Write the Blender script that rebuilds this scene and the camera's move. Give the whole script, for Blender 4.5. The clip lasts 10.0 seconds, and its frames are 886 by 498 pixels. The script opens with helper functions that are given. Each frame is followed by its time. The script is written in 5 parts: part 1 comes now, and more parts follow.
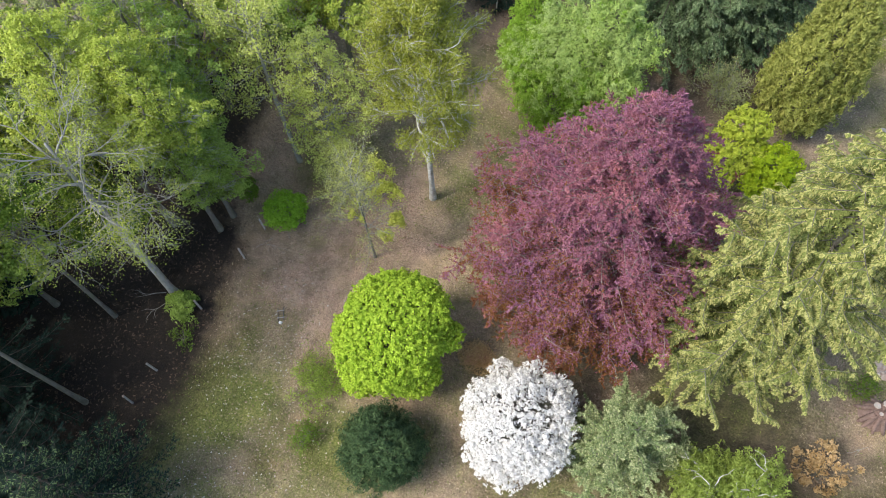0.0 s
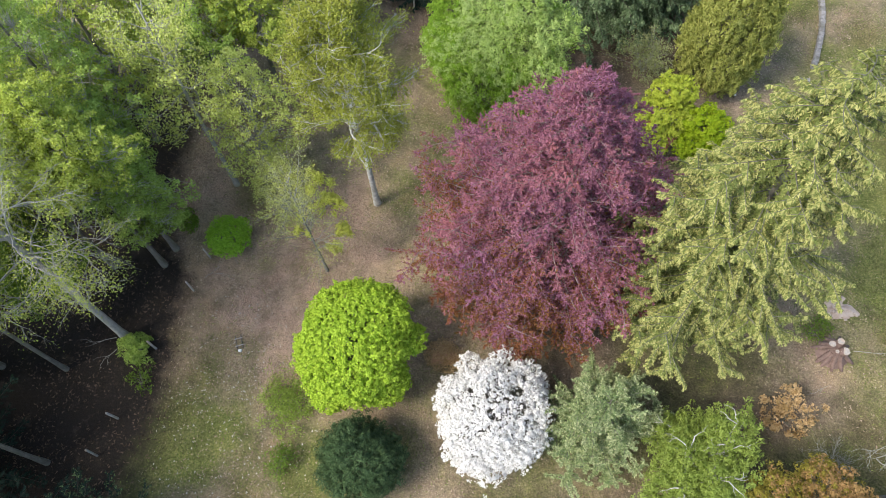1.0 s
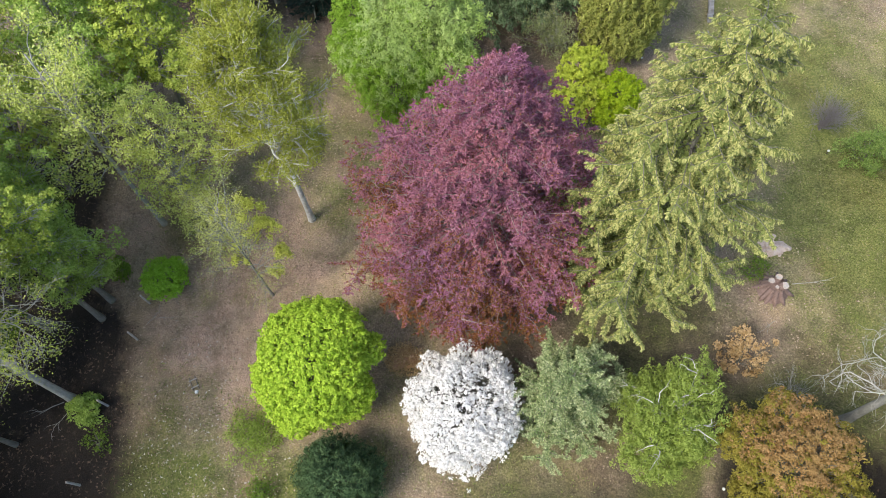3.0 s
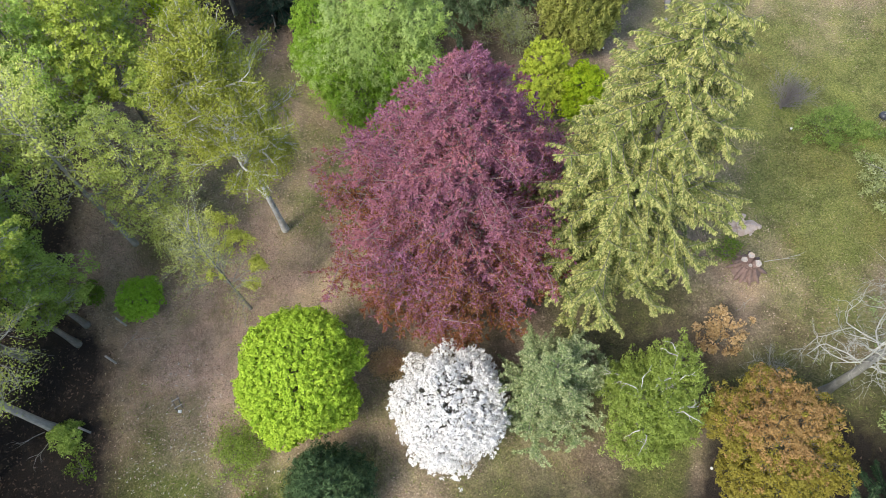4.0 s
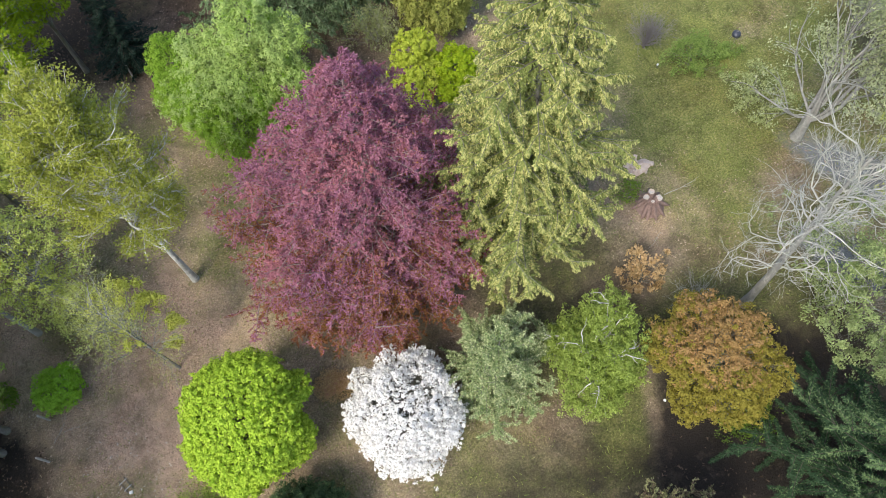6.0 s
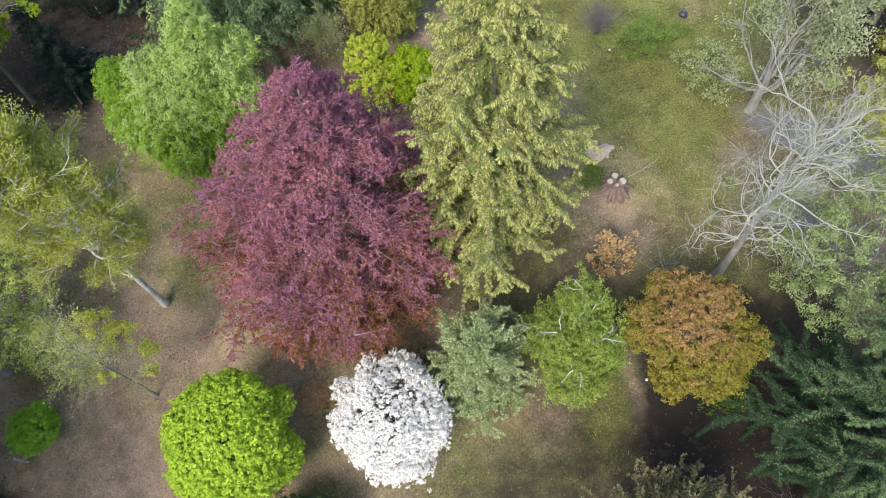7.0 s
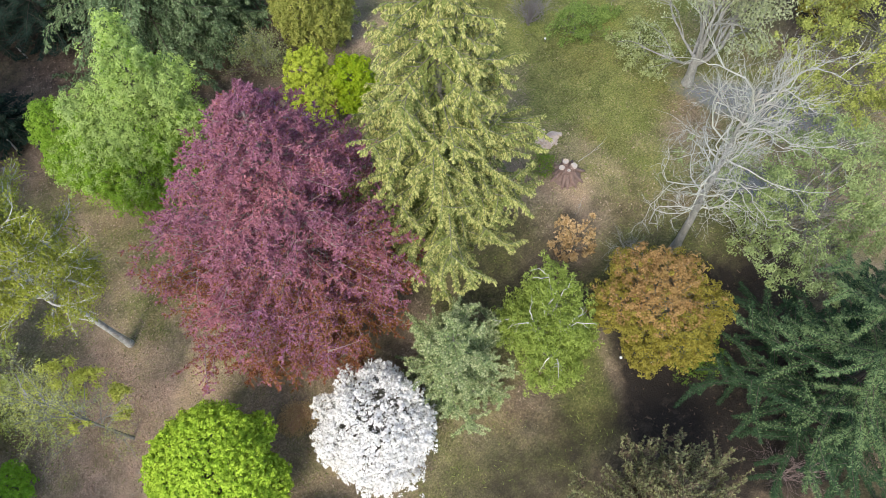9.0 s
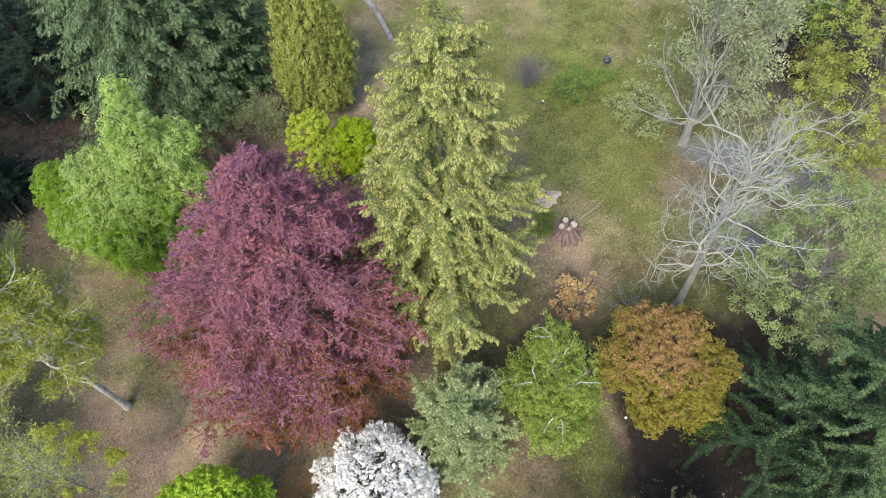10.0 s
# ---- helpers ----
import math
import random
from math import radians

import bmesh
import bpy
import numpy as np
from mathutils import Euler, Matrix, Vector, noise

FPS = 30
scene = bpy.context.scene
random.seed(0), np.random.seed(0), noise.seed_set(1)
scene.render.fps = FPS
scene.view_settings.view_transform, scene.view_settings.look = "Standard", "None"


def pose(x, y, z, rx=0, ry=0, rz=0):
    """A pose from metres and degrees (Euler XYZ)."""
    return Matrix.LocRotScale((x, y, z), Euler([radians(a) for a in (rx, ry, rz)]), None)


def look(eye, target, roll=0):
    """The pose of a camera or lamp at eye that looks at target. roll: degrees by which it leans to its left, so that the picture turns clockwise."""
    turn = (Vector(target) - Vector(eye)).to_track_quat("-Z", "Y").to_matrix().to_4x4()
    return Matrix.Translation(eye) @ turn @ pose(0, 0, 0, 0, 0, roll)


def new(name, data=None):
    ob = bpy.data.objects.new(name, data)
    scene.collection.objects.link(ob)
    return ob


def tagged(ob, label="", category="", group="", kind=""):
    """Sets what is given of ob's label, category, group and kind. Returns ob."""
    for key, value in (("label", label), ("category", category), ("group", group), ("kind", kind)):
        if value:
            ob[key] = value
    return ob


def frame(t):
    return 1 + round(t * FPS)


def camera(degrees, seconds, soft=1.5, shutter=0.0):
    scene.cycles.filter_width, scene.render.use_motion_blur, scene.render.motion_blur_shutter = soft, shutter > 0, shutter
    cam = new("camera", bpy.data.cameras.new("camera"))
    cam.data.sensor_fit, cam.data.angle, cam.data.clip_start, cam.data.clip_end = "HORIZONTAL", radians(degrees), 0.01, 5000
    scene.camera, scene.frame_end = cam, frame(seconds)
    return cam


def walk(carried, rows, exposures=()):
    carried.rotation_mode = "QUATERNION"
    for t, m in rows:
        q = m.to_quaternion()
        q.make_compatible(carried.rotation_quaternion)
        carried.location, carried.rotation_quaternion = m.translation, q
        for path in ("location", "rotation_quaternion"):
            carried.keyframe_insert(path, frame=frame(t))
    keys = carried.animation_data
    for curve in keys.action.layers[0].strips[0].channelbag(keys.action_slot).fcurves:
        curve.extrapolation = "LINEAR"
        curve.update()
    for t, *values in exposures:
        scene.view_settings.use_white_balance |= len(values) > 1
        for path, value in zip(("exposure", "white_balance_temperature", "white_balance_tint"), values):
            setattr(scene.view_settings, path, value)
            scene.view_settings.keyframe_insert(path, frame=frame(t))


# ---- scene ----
# ---- the camera: hovers about 36 m up, turns to the right and at last lifts its gaze ----
cam = camera(64.01, 10.0, soft=0.8)
PATH = [
    (0, pose(-0.152, -0.117, 36.319, 27.595, 2.286, 19.989)),
    (0.5, pose(-0.038, -0.135, 36.177, 27.545, 2.554, 16.286)),
    (1, pose(-0.031, -0.092, 36.115, 27.387, 2.674, 11.127)),
    (1.5, pose(-0.130, 0.057, 36.152, 26.955, 2.677, 7.066)),
    (2, pose(-0.136, 0.100, 36.097, 26.824, 2.717, 4.299)),
    (2.5, pose(-0.129, 0.009, 36.029, 26.898, 2.802, 2.437)),
    (4, pose(0.002, -0.066, 36.017, 26.697, 3.024, -3.923)),
    (4.5, pose(-0.000, 0.000, 36.001, 26.548, 3.062, -6.175)),
    (5, pose(-0.035, 0.001, 35.958, 26.270, 3.117, -10.755)),
    (5.5, pose(-0.016, 0.040, 35.912, 25.931, 3.142, -15.123)),
    (6, pose(0.042, 0.020, 35.863, 25.748, 3.269, -19.565)),
    (7.5, pose(-0.051, 0.056, 35.777, 25.413, 3.332, -27.290)),
    (8, pose(-0.098, 0.109, 35.796, 25.306, 3.313, -29.336)),
    (8.5, pose(-0.172, 0.149, 35.821, 25.217, 3.237, -31.163)),
    (9, pose(-0.159, 0.182, 35.852, 25.167, 3.299, -32.965)),
    (9.5, pose(-0.185, 0.243, 35.872, 27.025, 3.368, -33.402)),
    (10, pose(-0.229, 0.208, 35.881, 29.927, 3.450, -33.292)),
]
walk(cam, PATH)

# ---- light: bright veiled sky with a soft, wide sun ----
SUN_AZ, SUN_EL = 232.0, 52.0   # compass degrees (0 = +Y, 90 = +X) and height of the sun
world = bpy.data.worlds.new("world")
scene.world = world
world.use_nodes = True
wn, wl = world.node_tree.nodes, world.node_tree.links
sky = wn.new("ShaderNodeTexSky")
sky.sky_type = "NISHITA"
sky.sun_disc = False
sky.sun_elevation, sky.sun_rotation = radians(SUN_EL), radians(SUN_AZ)
sky.air_density, sky.dust_density, sky.ozone_density = 1.0, 2.0, 1.5
wl.new(sky.outputs[0], wn["Background"].inputs["Color"])
wn["Background"].inputs["Strength"].default_value = 0.13
sun = new("sun", bpy.data.lights.new("sun", "SUN"))
sun.data.energy, sun.data.angle, sun.data.color = 1.5, radians(20), (1.0, 0.95, 0.84)
sa, se = radians(SUN_AZ), radians(SUN_EL)
sun_from = Vector((math.sin(sa) * math.cos(se), math.cos(sa) * math.cos(se), math.sin(se)))
sun.matrix_world = look(sun_from * 80, (0, 0, 0))
scene.view_settings.exposure = 1.32

# ---- materials ----
def node_mat(name):
    m = bpy.data.materials.new(name)
    m.use_nodes = True
    nt = m.node_tree
    return m, nt.nodes, nt.links, nt.nodes["Principled BSDF"]


def ramp(nodes, stops):
    r = nodes.new("ShaderNodeValToRGB")
    els = r.color_ramp.elements
    while len(els) < len(stops):
        els.new(0.5)
    for e, (p, c) in zip(els, stops):
        e.position, e.color = p, (*c, 1)
    return r


def noise_at(nodes, links, scale, detail=3.0, rough=0.6):
    tc, nz = nodes.new("ShaderNodeTexCoord"), nodes.new("ShaderNodeTexNoise")
    nz.inputs["Scale"].default_value, nz.inputs["Detail"].default_value, nz.inputs["Roughness"].default_value = scale, detail, rough
    links.new(tc.outputs["Object"], nz.inputs["Vector"])
    return nz


def mix_rgb(nodes, links, fac, a, b, mode="MIX"):
    m = nodes.new("ShaderNodeMix")
    m.data_type, m.blend_type = "RGBA", mode
    for sock, v in ((m.inputs[0], fac), (m.inputs[6], a), (m.inputs[7], b)):
        if isinstance(v, (int, float)):
            sock.default_value = v
        elif isinstance(v, tuple):
            sock.default_value = (*v, 1)
        else:
            links.new(v, sock)
    return m.outputs[2]


def leaf_mat(name, dark, light, other, patch=0.55, trans=0.35, rough=0.65, share=0.5, gloss=0.08):
    """Leaves that differ one from another, with broad patches of another tone through the crown."""
    m, n, l, bsdf = node_mat(name)
    geo = n.new("ShaderNodeNewGeometry")
    r = ramp(n, [(0.0, dark), (1.0, light)])
    l.new(geo.outputs["Random Per Island"], r.inputs[0])
    nz = noise_at(n, l, patch, 4.0, 0.65)
    k = ramp(n, [(0.42, (0, 0, 0)), (0.68, (share, share, share))])
    l.new(nz.outputs["Fac"], k.inputs[0])
    col = mix_rgb(n, l, k.outputs[0], r.outputs[0], other)
    l.new(col, bsdf.inputs["Base Color"])
    bsdf.inputs["Roughness"].default_value = rough
    bsdf.inputs["Specular IOR Level"].default_value = gloss
    tr, mx = n.new("ShaderNodeBsdfTranslucent"), n.new("ShaderNodeMixShader")
    l.new(col, tr.inputs["Color"])
    mx.inputs[0].default_value = trans
    l.new(bsdf.outputs[0], mx.inputs[1])
    l.new(tr.outputs[0], mx.inputs[2])
    l.new(mx.outputs[0], n["Material Output"].inputs["Surface"])
    return m


def rough_mat(name, dark, light, scale, other=None, scale2=0.8, rough=0.9, bump=0.4, stretch=None):
    """Bark, wood, stone and soil: grain and broad stains, with relief."""
    m, n, l, bsdf = node_mat(name)
    nz = noise_at(n, l, scale, 6.0, 0.7)
    if stretch:
        mp = n.new("ShaderNodeMapping")
        mp.inputs["Scale"].default_value = stretch
        l.new(nz.inputs["Vector"].links[0].from_socket, mp.inputs["Vector"])
        l.new(mp.outputs[0], nz.inputs["Vector"])
    r = ramp(n, [(0.3, dark), (0.7, light)])
    l.new(nz.outputs["Fac"], r.inputs[0])
    col = r.outputs[0]
    if other:
        nb = noise_at(n, l, scale2, 3.0)
        k = ramp(n, [(0.45, (0, 0, 0)), (0.62, (0.8, 0.8, 0.8))])
        l.new(nb.outputs["Fac"], k.inputs[0])
        col = mix_rgb(n, l, k.outputs[0], col, other)
    l.new(col, bsdf.inputs["Base Color"])
    bsdf.inputs["Roughness"].default_value = rough
    b = n.new("ShaderNodeBump")
    b.inputs["Strength"].default_value, b.inputs["Distance"].default_value = bump, 0.03
    l.new(nz.outputs["Fac"], b.inputs["Height"])
    l.new(b.outputs[0], bsdf.inputs["Normal"])
    return m


BARK_GREY = rough_mat("bark_grey", (0.09, 0.08, 0.065), (0.26, 0.24, 0.2), 9, (0.14, 0.15, 0.1), stretch=(1, 1, 0.3))
BARK_PALE = rough_mat("bark_pale", (0.21, 0.2, 0.175), (0.48, 0.46, 0.42), 7, (0.27, 0.27, 0.22), stretch=(1, 1, 0.3))
BARK_WHITE = rough_mat("bark_white", (0.36, 0.35, 0.32), (0.78, 0.77, 0.74), 5, (0.3, 0.29, 0.25), scale2=3, stretch=(1, 1, 2.5))
BARK_DARK = rough_mat("bark_dark", (0.03, 0.025, 0.02), (0.1, 0.08, 0.06), 9, stretch=(1, 1, 0.3))
BARK_BEECH = rough_mat("bark_beech", (0.14, 0.095, 0.09), (0.34, 0.26, 0.24), 7, stretch=(1, 1, 0.4))
WOOD_CUT = rough_mat("cut_wood", (0.3, 0.27, 0.24), (0.52, 0.48, 0.43), 14, (0.55, 0.42, 0.3), scale2=4)
WOOD_GREY = rough_mat("weathered_wood", (0.25, 0.23, 0.2), (0.5, 0.48, 0.44), 12, stretch=(1, 1, 0.2))
STUMP_BARK = rough_mat("stump_bark", (0.1, 0.065, 0.055), (0.32, 0.22, 0.19), 8, (0.2, 0.14, 0.12), scale2=3, stretch=(1, 1, 0.3))
STONE = rough_mat("pale_stone", (0.2, 0.19, 0.175), (0.37, 0.35, 0.33), 6, (0.15, 0.145, 0.12), scale2=2)

# ---- mesh building ----
def mesh_of(name, verts, faces):
    """A mesh from arrays; all faces have three, or all have four, corners."""
    me = bpy.data.meshes.new(name)
    verts, faces = np.asarray(verts, np.float32), np.asarray(faces, np.int32)
    me.vertices.add(len(verts))
    me.vertices.foreach_set("co", verts.ravel())
    me.loops.add(faces.size)
    me.loops.foreach_set("vertex_index", faces.ravel())
    me.polygons.add(len(faces))
    me.polygons.foreach_set("loop_start", np.arange(0, faces.size, faces.shape[1], dtype=np.int32))
    me.update(calc_edges=True)
    return me


def unit(v):
    return v / (np.linalg.norm(v, axis=-1, keepdims=True) + 1e-9)


class Geo:
    """Collects arrays of vertices and faces for one part."""

    def __init__(self):
        self.v, self.f, self.n, self.tubes = [], [], 0, {}

    def add(self, v, f):
        self.v.append(v)
        self.f.append(np.asarray(f) + self.n)
        self.n += len(v)

    def tube(self, pts, radii, sides=5):
        """A round tapering rod along pts."""
        self.tubes.setdefault((len(pts), sides), []).append((np.asarray(pts, float), np.asarray(radii, float)))

    def flush(self):
        for (k, sides), rods in self.tubes.items():
            pts = np.stack([p for p, _ in rods])
            rad = np.stack([r for _, r in rods])
            m = len(rods)
            d = np.empty_like(pts)
            d[:, 1:-1] = pts[:, 2:] - pts[:, :-2]
            d[:, 0], d[:, -1] = pts[:, 1] - pts[:, 0], pts[:, -1] - pts[:, -2]
            d = unit(d)
            whole = unit(pts[:, -1] - pts[:, 0])
            ref = np.where(np.abs(whole[:, 2:3]) > 0.75, np.array([[1.0, 0.13, 0]]), np.array([[0.1, 0, 1.0]]))[:, None]
            a = unit(np.cross(d, ref))
            b = np.cross(d, a)
            ang = np.arange(sides) * 2 * math.pi / sides
            ring = a[:, :, None] * np.cos(ang)[None, None, :, None] + b[:, :, None] * np.sin(ang)[None, None, :, None]
            v = (pts[:, :, None] + ring * rad[:, :, None, None]).reshape(m, -1, 3)
            i, j = np.meshgrid(np.arange(k - 1), np.arange(sides), indexing="ij")
            j2 = (j + 1) % sides
            q = np.stack([i * sides + j, i * sides + j2, (i + 1) * sides + j2, (i + 1) * sides + j], -1).reshape(-1, 4)
            per = k * sides
            if sides > 4:      # close the far end
                v = np.concatenate([v, pts[:, -1:]], 1)
                cap = [[(k - 1) * sides + t, (k - 1) * sides + t + 1, (k - 1) * sides + (t + 2) % sides, per] for t in range(0, sides - 1, 2)]
                q = np.vstack([q, cap])
                per += 1
            self.add(v.reshape(-1, 3), (q[None] + (np.arange(m) * per)[:, None, None]).reshape(-1, 4))
        self.tubes = {}

    def leaves(self, c, d, nrm, length, width):
        """Pointed leaves at c, along d and facing nrm."""
        d = unit(d)
        s = unit(np.cross(nrm, d))
        length, width = np.broadcast_to(length, len(c))[:, None], np.broadcast_to(width, len(c))[:, None]
        v = np.stack([c - d * length / 2 - s * width / 2, c - d * length / 2 + s * width / 2, c + d * length / 2], 1)
        self.add(v.reshape(-1, 3), np.arange(len(c) * 3).reshape(-1, 3))

    def mesh(self, name):
        self.flush()
        return mesh_of(name, np.vstack(self.v), np.vstack(self.f))


def put(name, geo, mat, parent, label="", smooth=False):
    """One mesh part under a thing."""
    if geo.n == 0 and not geo.tubes:
        return None
    me = geo.mesh(name)
    me.materials.append(mat)
    if smooth:
        me.polygons.foreach_set("use_smooth", np.ones(len(me.polygons), dtype=bool))
    ob = new(name, me)
    ob.parent = parent
    if label:
        tagged(ob, label)
    if name in ("branchwork", "crown", "blossom", "needle_crown", "young_growth", "shaded_foliage", "leaf_tuft"):
        tagged(ob, kind="stuff")
    return ob


def thing(name, x, y, label, category, group="", z=0.0, turn=0.0):
    ob = new(name)
    ob.empty_display_size = 0.3
    ob.matrix_world = pose(x, y, z, 0, 0, turn)
    return tagged(ob, label, category, group)


def part(name, bm, material, parent, label=""):
    me = bpy.data.meshes.new(name)
    bm.to_mesh(me)
    bm.free()
    me.materials.append(material)
    ob = new(name, me)
    ob.parent = parent
    if label:
        tagged(ob, label)
    return ob


def trunk_of(g, rng, h, r, lean=(0, 0), wob=0.12, sides=9, top=0.25):
    """A tapered, slightly crooked trunk with a flared foot; returns its axis."""
    k = 12
    u = np.linspace(0, 1, k)
    w = np.cumsum(rng.normal(0, wob / 3, (k, 2)), 0) * u[:, None]
    pts = np.stack([lean[0] * u + w[:, 0], lean[1] * u + w[:, 1], h * u - 0.12 * (u == 0)], 1)
    rad = r * (1 - (1 - top) * u) + r * 0.4 * np.exp(-u * h / 0.3)
    g.tube(pts, rad, sides)
    return lambda z: np.stack([np.interp(z, pts[:, 2], pts[:, i]) for i in range(3)], -1)


def broadleaf(name, x, y, h, z0, R, prof, label, leaf, bark, seed, clumps=160, per=120, clump_r=0.6, size=0.15,
              slim=0.6, limbs=16, trunk_r=0.2, shell=0.45, lump=0.18, group="", category="tree", flat=0.6, lean=(0, 0),
              droop=0.0, limb_r=0.06, crown="crown", limb_mat=None, upright=0.6, stem=0.8, ragged=0.0):
    """A broadleaved tree: trunk, limbs that reach for the clumps, and a crown of single leaves."""
    rng = np.random.default_rng(seed)
    t = thing(name, x, y, label, category, group)
    gt, gl, gc = Geo(), Geo(), Geo()
    axis = trunk_of(gt, rng, z0 + (h - z0) * stem, trunk_r, lean)
    ph = rng.uniform(0, 6.28, 6)
    # clumps
    uu = np.linspace(0, 1, 200)
    pv = np.array([max(prof(a), 0.02) for a in uu])
    w = pv * np.hypot(h - z0, R * np.gradient(pv, uu))
    u = rng.choice(uu, clumps, p=w / w.sum()) + rng.uniform(-0.003, 0.003, clumps)
    th = rng.uniform(0, 2 * math.pi, clumps)
    lm = 1 + lump * (np.sin(3 * th + ph[0] + 4 * u) + 0.7 * np.sin(5 * th + ph[1] - 6 * u) + 0.5 * np.sin(8 * th + ph[2] + 11 * u)) / 1.5
    rr = R * np.array([prof(a) for a in np.clip(u, 0, 1)]) * lm * (1 - shell * rng.random(clumps) ** 1.6) * (1 + ragged * rng.normal(0, 1, clumps))
    z = z0 + (h - z0) * u
    base = axis(z)
    cl = np.stack([base[:, 0] + rr * np.cos(th), base[:, 1] + rr * np.sin(th), z], 1)
    out = unit(cl - np.stack([base[: len(cl), 0], base[: len(cl), 1], np.full(len(cl), z0 + (h - z0) * 0.35)], 1))
    # limbs
    nodes_p = []
    idx = rng.permutation(len(cl))[:limbs]
    for i in idx:
        c = cl[i]
        zs = np.clip(z0 * 0.7 + (c[2] - z0) * (1 - upright), z0 * 0.4 + 0.15, h * 0.9)
        a = axis(zs)
        s = np.linspace(0, 1, 6)[:, None]
        p = a + (c - a) * s
        p[:, 2] += (np.sin(s[:, 0] * math.pi) * 0.1 + droop * (s[:, 0] - s[:, 0] ** 2)) * np.linalg.norm(c - a)
        p[1:-1] += rng.normal(0, 0.05, (4, 3)) * np.linalg.norm(c - a) * 0.6
        gl.tube(p, np.linspace(limb_r, limb_r * 0.25, 6), 5)
        nodes_p.append(p)
    allp = np.vstack(nodes_p) if nodes_p else np.array([axis(z0)])
    for c in cl:
        d = np.linalg.norm(allp - c, axis=1) + 0.4 * (allp[:, 2] > c[2])
        a = allp[np.argmin(d)]
        m = (a + c) / 2 + rng.normal(0, 0.08, 3)
        gl.tube([a, m, c + rng.normal(0, 0.15, 3)], [limb_r * 0.35, limb_r * 0.22, limb_r * 0.12], 3)
    # leaves
    n = len(cl) * per
    ci = np.repeat(np.arange(len(cl)), per)
    off = unit(rng.normal(0, 1, (n, 3)) + out[ci] * 0.8 + np.array([0, 0, 0.5])) * (rng.random((n, 1)) ** 0.4) * (clump_r * rng.uniform(0.7, 1.3, len(cl)))[ci][:, None]
    off[:, 2] *= flat
    if droop < 0:
        off[:, 2] += droop * np.linalg.norm(off[:, :2], axis=1) * 1.2
    c = cl[ci] + off
    c[:, 2] = np.maximum(c[:, 2], 0.06)
    nrm = unit(out[ci] * 0.5 + np.array([0, 0, 0.75]) + rng.normal(0, 0.42, (n, 3)))
    d = unit(rng.normal(0, 1, (n, 3)) + out[ci] * 0.7 + np.array([0, 0, -0.35 + droop * 1.5]))
    L = size * rng.uniform(0.7, 1.3, n)
    gc.leaves(c, d, nrm, L, L * slim)
    put("trunk", gt, bark, t, smooth=True)
    put("branchwork", gl, limb_mat or bark, t, smooth=True)
    put(crown, gc, leaf, t)
    return t


